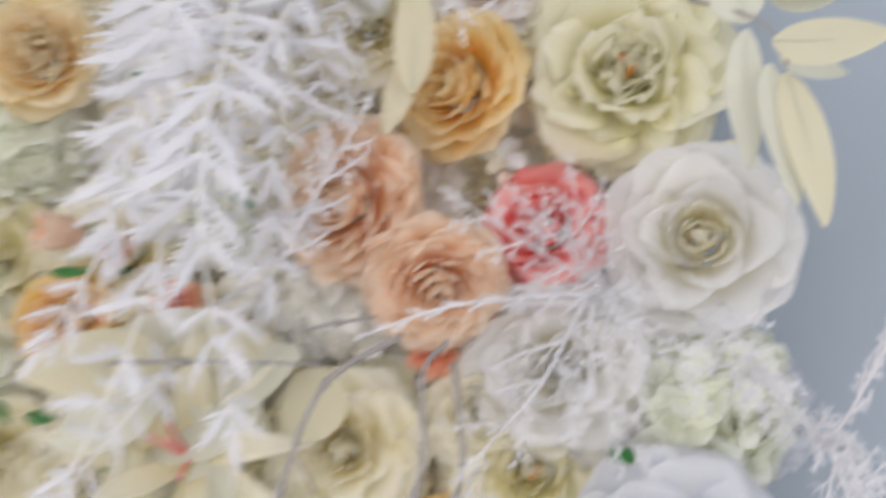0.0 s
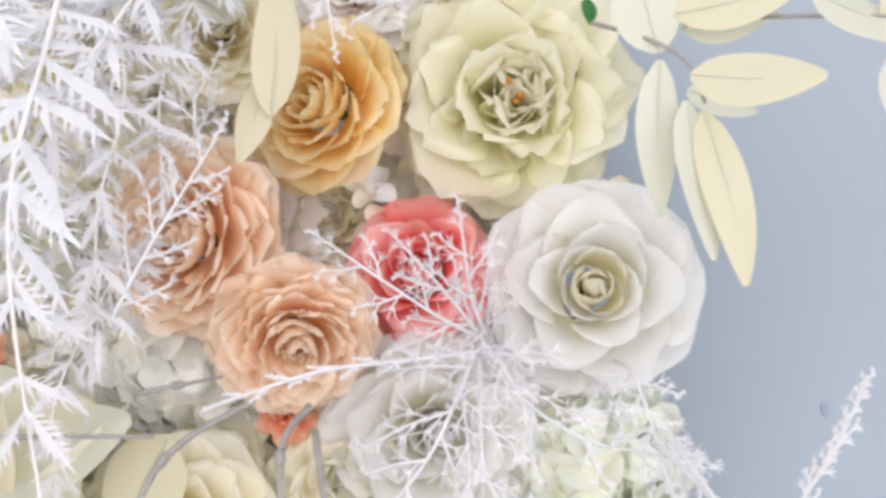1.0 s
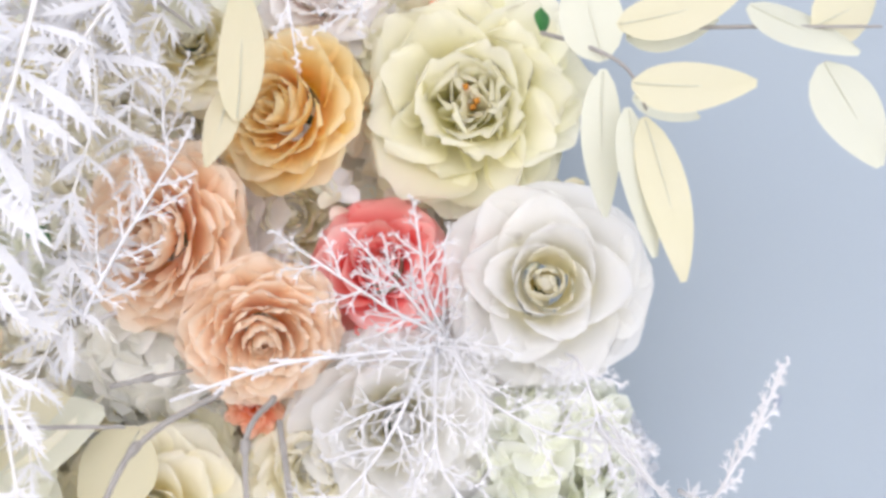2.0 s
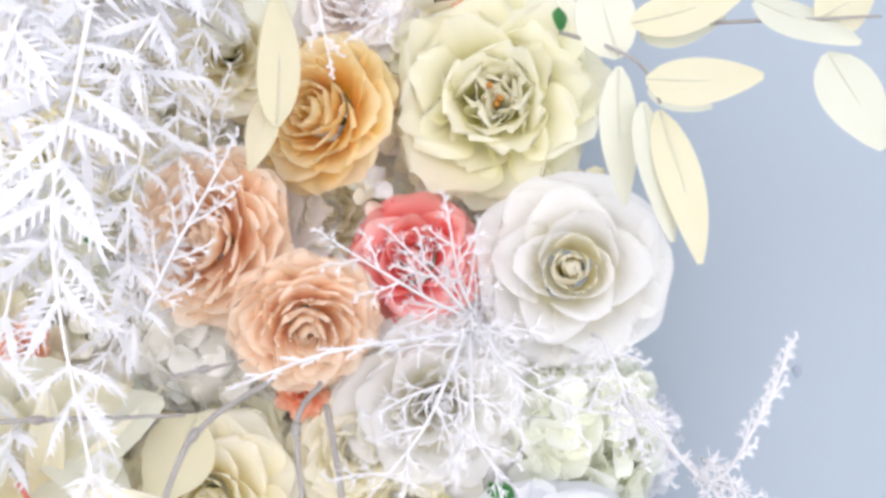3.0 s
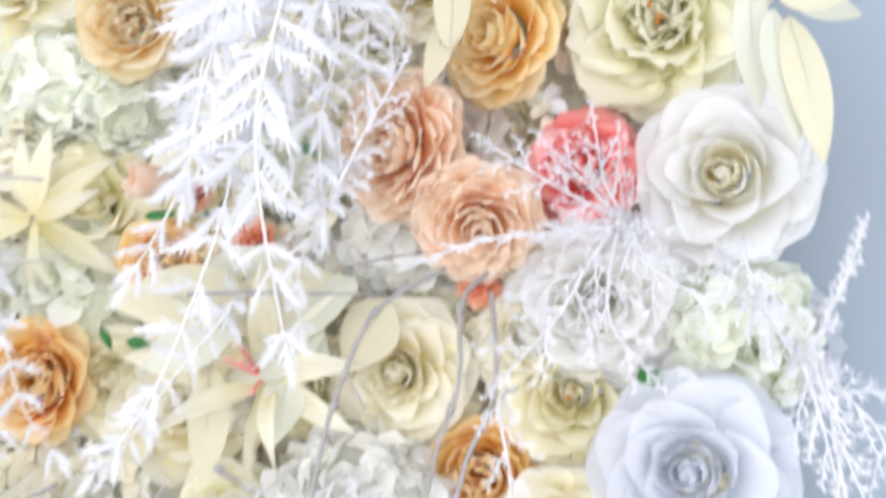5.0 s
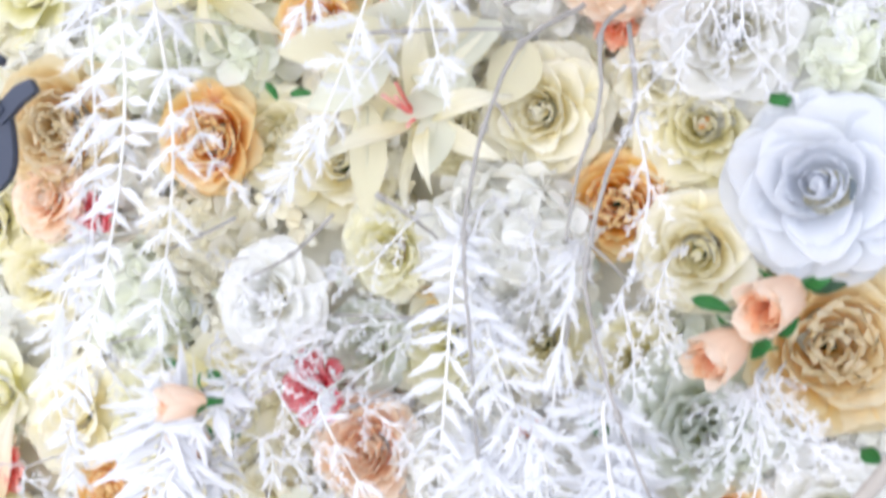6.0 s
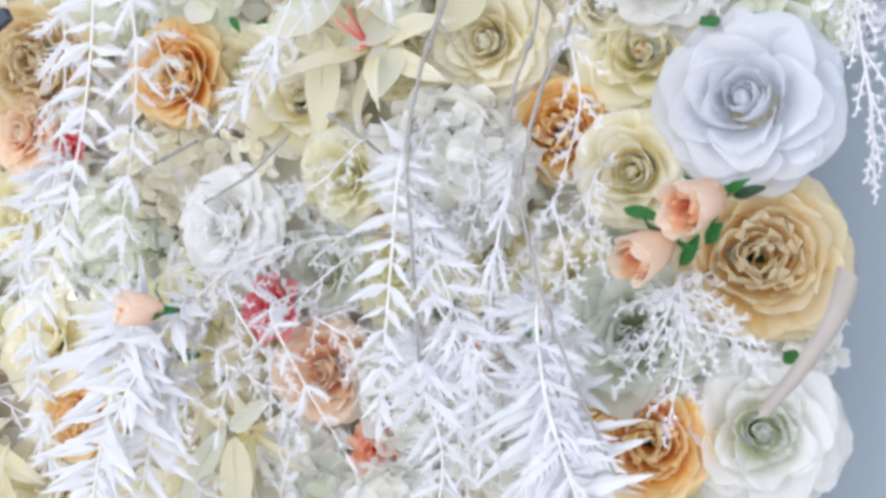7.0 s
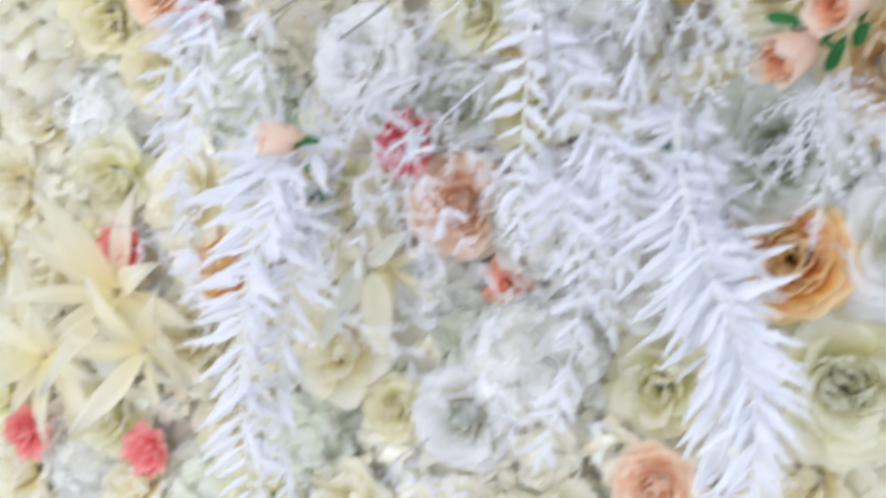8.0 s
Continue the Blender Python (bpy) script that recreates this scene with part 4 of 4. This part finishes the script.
frond(plume, [(-0.034, -0.045, 1.158), (-0.034, -0.050, 1.127), (-0.028, -0.050, 1.091)], 0.020, 12, .001)
frond(plume, [(-0.131, -0.050, 1.175), (-0.110, -0.055, 1.144), (-0.088, -0.055, 1.112)], 0.017, 9, .0009)
frond(plume, [(-0.095, -0.050, 1.413), (-0.100, -0.060, 1.369), (-0.125, -0.060, 1.307), (-0.150, -0.060, 1.273)], 0.020, 14, .001)
frond(plume, [(-0.185, -0.040, 1.160), (-0.159, -0.045, 1.151), (-0.160, -0.050, 1.117)], 0.017, 9, .0009)

frond(plume, [(-0.212, -0.050, 1.163), (-0.221, -0.060, 1.110), (-0.229, -0.060, 1.049), (-0.222, -0.060, 0.975)], 0.031, 46, .0013, spread=74, width=.2, style="blade")
frond(plume, [(0.007, -0.050, 1.137), (0.027, -0.060, 1.099), (0.040, -0.065, 1.057), (0.035, -0.060, 1.000)], 0.031, 46, .0014, spread=74, width=.2, style="blade")
frond(plume, [(-0.054, -0.050, 1.154), (-0.040, -0.055, 1.115), (-0.046, -0.055, 1.073), (-0.062, -0.050, 1.027)], 0.019, 24, .0011)
frond(plume, [(-0.263, -0.050, 1.242), (-0.277, -0.055, 1.194), (-0.263, -0.060, 1.145), (-0.258, -0.055, 1.095)], 0.017, 27, .0011)

frond(plume, [(-0.051, -0.045, 1.215), (-0.038, -0.050, 1.184), (-0.022, -0.055, 1.157), (-0.022, -0.055, 1.119)], 0.02, 16, .0010)
frond(plume, [(0.011, -0.050, 1.161), (0.017, -0.055, 1.132), (0.014, -0.055, 1.097)], 0.019, 18, .0010)
frond(plume, [(-0.259, -0.045, 1.365), (-0.253, -0.050, 1.299), (-0.254, -0.055, 1.246), (-0.268, -0.055, 1.196)], 0.02, 20, .0010)

frond(plume, [(-0.200, -0.040, 1.130), (-0.205, -0.048, 1.085), (-0.212, -0.050, 1.035), (-0.206, -0.048, 0.980)], 0.028, 30, .0011, spread=70, width=.2, style="blade")
frond(plume, [(0.012, -0.040, 1.115), (0.018, -0.048, 1.078), (0.024, -0.050, 1.040), (0.018, -0.048, 0.995)], 0.028, 28, .0011, spread=70, width=.2, style="blade")

lace = "fine white plastic fern frond with lacy leaflets between larger fronds"
frond(lace, [(-0.028, -0.020, 1.510), (-0.040, -0.032, 1.482), (-0.046, -0.036, 1.455), (-0.044, -0.036, 1.425)], 0.016, 15, .0008)
frond(lace, [(-0.052, -0.020, 1.506), (-0.064, -0.034, 1.470), (-0.068, -0.038, 1.435), (-0.078, -0.036, 1.400)], 0.018, 16, .0008)
frond(lace, [(-0.082, -0.022, 1.500), (-0.086, -0.036, 1.462), (-0.092, -0.040, 1.424), (-0.094, -0.038, 1.386)], 0.018, 16, .0008)
frond(lace, [(-0.110, -0.024, 1.505), (-0.118, -0.036, 1.468), (-0.122, -0.040, 1.432), (-0.128, -0.036, 1.400)], 0.020, 15, .0009)
frond(lace, [(-0.060, -0.020, 1.400), (-0.068, -0.030, 1.378), (-0.074, -0.034, 1.356), (-0.072, -0.034, 1.334)], 0.015, 12, .0008)

fine = "fine white flocked sprig with forked needles over the blossoms"
sprig(fine, [(0.062, -0.015, 1.380), (0.045, -0.035, 1.386), (0.027, -0.045, 1.396), (0.013, -0.045, 1.405)], 7, .021, .0008, 5, fork=.55)
sprig(fine, [(0.062, -0.015, 1.380), (0.054, -0.035, 1.392), (0.050, -0.040, 1.413)], 7, .021, .0008, 5, fork=.55)
sprig(fine, [(0.061, -0.015, 1.379), (0.047, -0.040, 1.392), (0.037, -0.045, 1.402)], 6, .020, .0008, 5, fork=.55)
sprig(fine, [(0.059, -0.020, 1.377), (0.035, -0.040, 1.373), (0.007, -0.050, 1.369), (-0.022, -0.050, 1.359)], 12, .009, .0011, 5, 25, .3, .3)
sprig(fine, [(0.056, -0.020, 1.376), (0.048, -0.045, 1.360), (0.038, -0.050, 1.341), (0.020, -0.050, 1.320)], 8, .027, .0009, 6, fork=.5)
sprig(fine, [(0.058, -0.020, 1.376), (0.056, -0.045, 1.354), (0.058, -0.050, 1.337), (0.069, -0.050, 1.323)], 6, .022, .0008, 6, fork=.5)
sprig(fine, [(0.063, -0.020, 1.378), (0.071, -0.035, 1.361), (0.091, -0.040, 1.349), (0.113, -0.040, 1.345)], 8, .024, .0008, 6, fork=.5)
sprig(fine, [(0.106, -0.030, 1.371), (0.108, -0.045, 1.357), (0.112, -0.050, 1.339)], 8, .02, .0008)
sprig(fine, [(0.111, -0.060, 1.350), (0.121, -0.100, 1.329), (0.130, -0.120, 1.347), (0.136, -0.130, 1.366)], 13, .011, .0008, 5, 14, .4, .5)
sprig(fine, [(0.121, -0.100, 1.329), (0.125, -0.110, 1.316), (0.130, -0.110, 1.296)], 8, .02, .0008, 7, 30)
sprig(fine, [(0.110, -0.060, 1.346), (0.126, -0.100, 1.324), (0.142, -0.110, 1.309), (0.149, -0.110, 1.289)], 9, .022, .0008, 7, 30)
sprig(fine, [(-0.054, -0.050, 1.382), (-0.045, -0.055, 1.401), (-0.036, -0.055, 1.418), (-0.027, -0.050, 1.437)], 9, .018, .0009, 5, fork=.5)
sprig(fine, [(0.001, -0.030, 1.514), (0.005, -0.040, 1.491), (0.008, -0.040, 1.474)], 5, .012, .0007, 5)
sprig(fine, [(-0.035, -0.030, 1.443), (-0.037, -0.035, 1.463), (-0.049, -0.035, 1.476)], 8, .018, .0007)
sprig(fine, [(0.020, -0.020, 1.504), (0.031, -0.030, 1.496), (0.020, -0.030, 1.487)], 6, .014, .0007)
sprig(fine, [(0.014, -0.045, 1.306), (0.020, -0.050, 1.275), (0.015, -0.055, 1.246)], 8, .018, .0008)
sprig(fine, [(0.063, -0.050, 1.195), (0.058, -0.055, 1.178), (0.048, -0.055, 1.163)], 8, .022, .0008)
sprig(fine, [(0.064, -0.050, 1.198), (0.074, -0.055, 1.179), (0.090, -0.055, 1.175)], 8, .02, .0008)
sprig(fine, [(0.065, -0.050, 1.195), (0.067, -0.055, 1.169), (0.063, -0.055, 1.145)], 8, .02, .0008)
sprig(fine, [(-0.159, -0.045, 1.190), (-0.140, -0.050, 1.163), (-0.125, -0.050, 1.148)], 9, .02, .0008)
sprig(fine, [(-0.129, -0.040, 1.208), (-0.159, -0.045, 1.196), (-0.182, -0.050, 1.173)], 9, .02, .0008)
sprig(fine, [(-0.092, -0.030, 1.208), (-0.114, -0.035, 1.191), (-0.130, -0.040, 1.174)], 8, .018, .0007)
sprig(fine, [(0.009, -0.050, 1.233), (0.014, -0.050, 1.211), (0.015, -0.050, 1.191)], 7, .018, .0008)
sprig(fine, [(-0.140, -0.020, 1.078), (-0.134, -0.025, 1.101), (-0.136, -0.025, 1.118)], 9, .014, .0008)
sprig(fine, [(0.128, -0.100, 1.328), (0.133, -0.110, 1.290), (0.137, -0.110, 1.266), (0.139, -0.100, 1.243)], 10, .018, .0009, 6, 18, .25, .34)

sprig(fine, [(-0.093, -0.030, 1.261), (-0.114, -0.036, 1.239), (-0.141, -0.038, 1.230)], 9, .019, .0007)
sprig(fine, [(-0.189, -0.035, 1.238), (-0.162, -0.041, 1.218), (-0.151, -0.043, 1.196)], 9, .019, .0007)
sprig(fine, [(-0.098, -0.030, 1.214), (-0.120, -0.036, 1.211), (-0.141, -0.038, 1.199)], 9, .019, .0007)
sprig(fine, [(-0.199, -0.035, 1.197), (-0.175, -0.041, 1.190), (-0.151, -0.043, 1.190)], 9, .019, .0007)
sprig(fine, [(-0.112, -0.040, 1.175), (-0.091, -0.046, 1.165), (-0.084, -0.048, 1.145)], 9, .019, .0007)
sprig(fine, [(-0.155, -0.040, 1.150), (-0.133, -0.046, 1.136), (-0.119, -0.048, 1.120)], 9, .019, .0007)
sprig(fine, [(-0.058, -0.030, 1.269), (-0.061, -0.036, 1.247), (-0.054, -0.038, 1.225)], 9, .019, .0007)
sprig(fine, [(-0.035, -0.030, 1.258), (-0.030, -0.036, 1.236), (-0.034, -0.038, 1.215)], 9, .019, .0007)
sprig(fine, [(-0.049, -0.035, 1.212), (-0.036, -0.041, 1.194), (-0.019, -0.043, 1.184)], 9, .019, .0007)
sprig(fine, [(0.027, -0.040, 1.246), (0.023, -0.046, 1.226), (0.029, -0.048, 1.209)], 9, .019, .0007)
sprig(fine, [(-0.004, -0.040, 1.213), (0.003, -0.046, 1.195), (-0.004, -0.048, 1.178)], 9, .019, .0007)
sprig(fine, [(-0.195, -0.040, 1.148), (-0.181, -0.046, 1.127), (-0.186, -0.048, 1.104)], 9, .019, .0007)
sprig(fine, [(0.072, -0.040, 1.197), (0.080, -0.046, 1.181), (0.094, -0.048, 1.165)], 9, .019, .0007)
sprig(fine, [(-0.259, -0.040, 1.193), (-0.236, -0.046, 1.170), (-0.231, -0.048, 1.147)], 9, .019, .0007)
sprig(fine, [(-0.181, -0.035, 1.084), (-0.147, -0.042, 1.075), (-0.124, -0.045, 1.051)], 9, .019, .0007)
sprig(fine, [(-0.091, -0.035, 1.089), (-0.094, -0.042, 1.062), (-0.081, -0.045, 1.035)], 9, .019, .0007)
sprig(fine, [(-0.313, -0.035, 1.124), (-0.276, -0.042, 1.109), (-0.263, -0.045, 1.081)], 9, .019, .0007)
sprig(fine, [(-0.149, -0.035, 1.008), (-0.126, -0.042, 1.000), (-0.103, -0.045, 0.998)], 9, .019, .0007)

bent = "bare grey artificial twig bending down over the blossoms"
twig(bent, [(-0.015, -0.015, 1.360), (-0.041, -0.030, 1.341), (-0.052, -0.045, 1.307), (-0.059, -0.050, 1.273), (-0.059, -0.055, 1.245), (-0.056, -0.055, 1.210), (-0.054, -0.050, 1.157)], .0012, (.17, .36, .62), side=((.3, (-0.040, -0.045, 1.302)),))
twig(bent, [(0.003, -0.015, 1.358), (-0.005, -0.028, 1.345), (-0.003, -0.040, 1.314), (-0.011, -0.045, 1.284), (-0.015, -0.050, 1.254)], .0012, (.3, .6))
twig(bent, [(0.005, -0.015, 1.350), (0.011, -0.035, 1.312), (0.002, -0.045, 1.284), (-0.004, -0.050, 1.256), (-0.005, -0.055, 1.233), (0.007, -0.060, 1.191), (0.020, -0.060, 1.158), (0.042, -0.060, 1.111)], .0012, (.2, .5, .75), side=((.45, (0.011, -0.050, 1.238)),))
twig(bent, [(-0.013, -0.050, 1.223), (-0.018, -0.050, 1.190), (-0.026, -0.045, 1.158)], .0011, (.4,))
twig(bent, [(-0.079, -0.020, 1.215), (-0.105, -0.030, 1.216), (-0.133, -0.030, 1.216)], .001, (.5,))
twig(bent, [(-0.111, -0.030, 1.274), (-0.095, -0.025, 1.263), (-0.083, -0.010, 1.249)], .0012, (.1,))
twig(bent, [(-0.133, -0.030, 1.264), (-0.156, -0.030, 1.244), (-0.188, -0.020, 1.230)], .001, (.5,))
twig(bent, [(-0.186, -0.030, 1.262), (-0.206, -0.030, 1.253), (-0.231, -0.020, 1.245)], .001, (.5,))
twig(bent, [(-0.096, -0.020, 1.178), (-0.123, -0.030, 1.172), (-0.135, -0.030, 1.166)], .001, (.5,))
twig(bent, [(-0.121, -0.040, 1.347), (-0.092, -0.040, 1.348), (-0.044, -0.030, 1.348)], .0011, (.5,))
twig(bent, [(-0.086, -0.030, 1.496), (-0.054, -0.035, 1.498), (-0.027, -0.030, 1.483)], .001, (.4,))
twig(bent, [(-0.052, -0.020, 1.361), (-0.039, -0.020, 1.364), (-0.026, -0.010, 1.367)], .001, (.5,))

green_leaf((0.035, -0.020, 1.229), (0.051, -0.030, 1.225), 0.0070)
green_leaf((0.060, -0.020, 1.204), (0.069, -0.030, 1.217), 0.0062)
green_leaf((0.072, -0.020, 1.214), (0.079, -0.030, 1.222), 0.0070)
green_leaf((-0.011, -0.030, 1.175), (0.006, -0.035, 1.168), 0.0062)
green_leaf((0.106, -0.010, 1.165), (0.113, -0.020, 1.164), 0.0079)
green_leaf((-0.241, -0.010, 1.186), (-0.224, -0.020, 1.185), 0.0044)
green_leaf((-0.220, 0.000, 1.180), (-0.206, -0.010, 1.173), 0.0070)
green_leaf((-0.222, 0.000, 1.167), (-0.211, -0.010, 1.161), 0.0062)
green_leaf((-0.227, 0.000, 1.148), (-0.211, -0.010, 1.147), 0.0070)
green_leaf((-0.216, 0.000, 1.144), (-0.198, -0.010, 1.148), 0.0070)
green_leaf((-0.185, 0.000, 1.331), (-0.175, -0.010, 1.322), 0.0044)
green_leaf((-0.137, 0.000, 1.305), (-0.126, -0.010, 1.303), 0.0044)
green_leaf((0.123, 0.000, 1.091), (0.136, -0.010, 1.093), 0.0106)
green_leaf((0.066, 0.000, 1.318), (0.073, -0.010, 1.314), 0.0088)
green_leaf((-0.164, 0.000, 1.384), (-0.145, -0.010, 1.386), 0.0053)
green_leaf((-0.171, 0.000, 1.325), (-0.156, -0.010, 1.326), 0.0062)
green_leaf((0.097, 0.000, 1.505), (0.098, -0.010, 1.494), 0.0062)
green_leaf((-0.088, 0.000, 1.417), (-0.078, -0.010, 1.411), 0.0070)
green_leaf((-0.134, 0.000, 1.498), (-0.126, -0.010, 1.484), 0.0053)
green_leaf((-0.132, 0.000, 1.471), (-0.126, -0.010, 1.460), 0.0053)

# dark green wire loop at the bud's calyx, drawn with the leaf shape
green_leaf((0.084, -0.030, 1.236), (0.097, -0.040, 1.239), 0.0060, "leaf-shaped stand-in for a dark green wire loop behind a rosebud", "dark_leaf")

# folded end of a ribbon that hangs at the panel's edge
line = smooth_line([(0.132, -0.020, 1.203), (0.127, -0.030, 1.184), (0.114, -0.035, 1.162), (0.098, -0.030, 1.140)], 8)
verts, faces = [], []
for i, p in enumerate(line):
    t = i / (len(line) - 1)
    half = (0.0056 - 0.003 * t) * Vector((.85, -.45 + .7 * math.sin(3.2 * t), -.5)).normalized()
    up = Vector((0.0, -0.0004, 0.0))
    verts += [p - half + up, p + up * 3, p + half + up, p + half - up, p + up, p - half - up]
for i in range(len(line) - 1):
    for k in range(6):
        a, b = 6 * i + k, 6 * i + (k + 1) % 6
        faces.append((a, b, b + 6, a + 6))
tagged(new("ribbon", mesh_of("ribbon", verts, faces, "ribbon")), "twisted beige satin ribbon hanging at the panel's edge", "ribbon")

# slate-coloured cut-out sign, cut from a flat sheet; it hangs in front of the blossoms
sign = tagged(new("cutout_sign"), "slate blue flat cut-out ornament in front of the blossoms", "sign")
sign_at = Vector((-0.306, -0.060, 1.289))
sign.location = sign_at


def cut_stroke(points, w, name):
    """A flat stroke of the cut-out, with thickness."""
    line, verts, faces = smooth_line(points, 6), [], []
    n = len(line)
    for i, p in enumerate(line):
        d = (line[min(i + 1, n - 1)] - line[max(i - 1, 0)]).normalized()
        s = d.cross(Vector((0, -1, 0))).normalized() * w * (.55 + .45 * math.sin(math.pi * (.15 + .7 * i / (n - 1))))
        for dy in (-.0022, .0022):
            verts += [p - s + Vector((0, dy, 0)), p + s + Vector((0, dy, 0))]
    for i in range(n - 1):
        a = 4 * i
        faces += [(a, a + 1, a + 5, a + 4), (a + 2, a + 6, a + 7, a + 3), (a, a + 4, a + 6, a + 2), (a + 1, a + 3, a + 7, a + 5)]
    faces += [(0, 2, 3, 1), (4 * n - 4, 4 * n - 3, 4 * n - 1, 4 * n - 2)]
    part("stroke", mesh_of(name, [v - sign_at for v in verts], faces, "slate", False), sign)


cut_stroke([(-0.281, -0.060, 1.327), (-0.291, -0.061, 1.321), (-0.301, -0.062, 1.310)], .0046, "stroke")
cut_stroke([(-0.302, -0.060, 1.315), (-0.301, -0.060, 1.300), (-0.302, -0.060, 1.286), (-0.313, -0.060, 1.275)], .0075, "stroke")
cut_stroke([(-0.300, -0.060, 1.339), (-0.307, -0.060, 1.341), (-0.315, -0.060, 1.335)], .003, "stroke")
cut_stroke([(-0.299, -0.063, 1.312), (-0.309, -0.063, 1.320), (-0.322, -0.063, 1.330)], .0055, "stroke")
cut_stroke([(-0.313, -0.062, 1.276), (-0.320, -0.062, 1.295), (-0.314, -0.062, 1.309)], .005, "stroke")
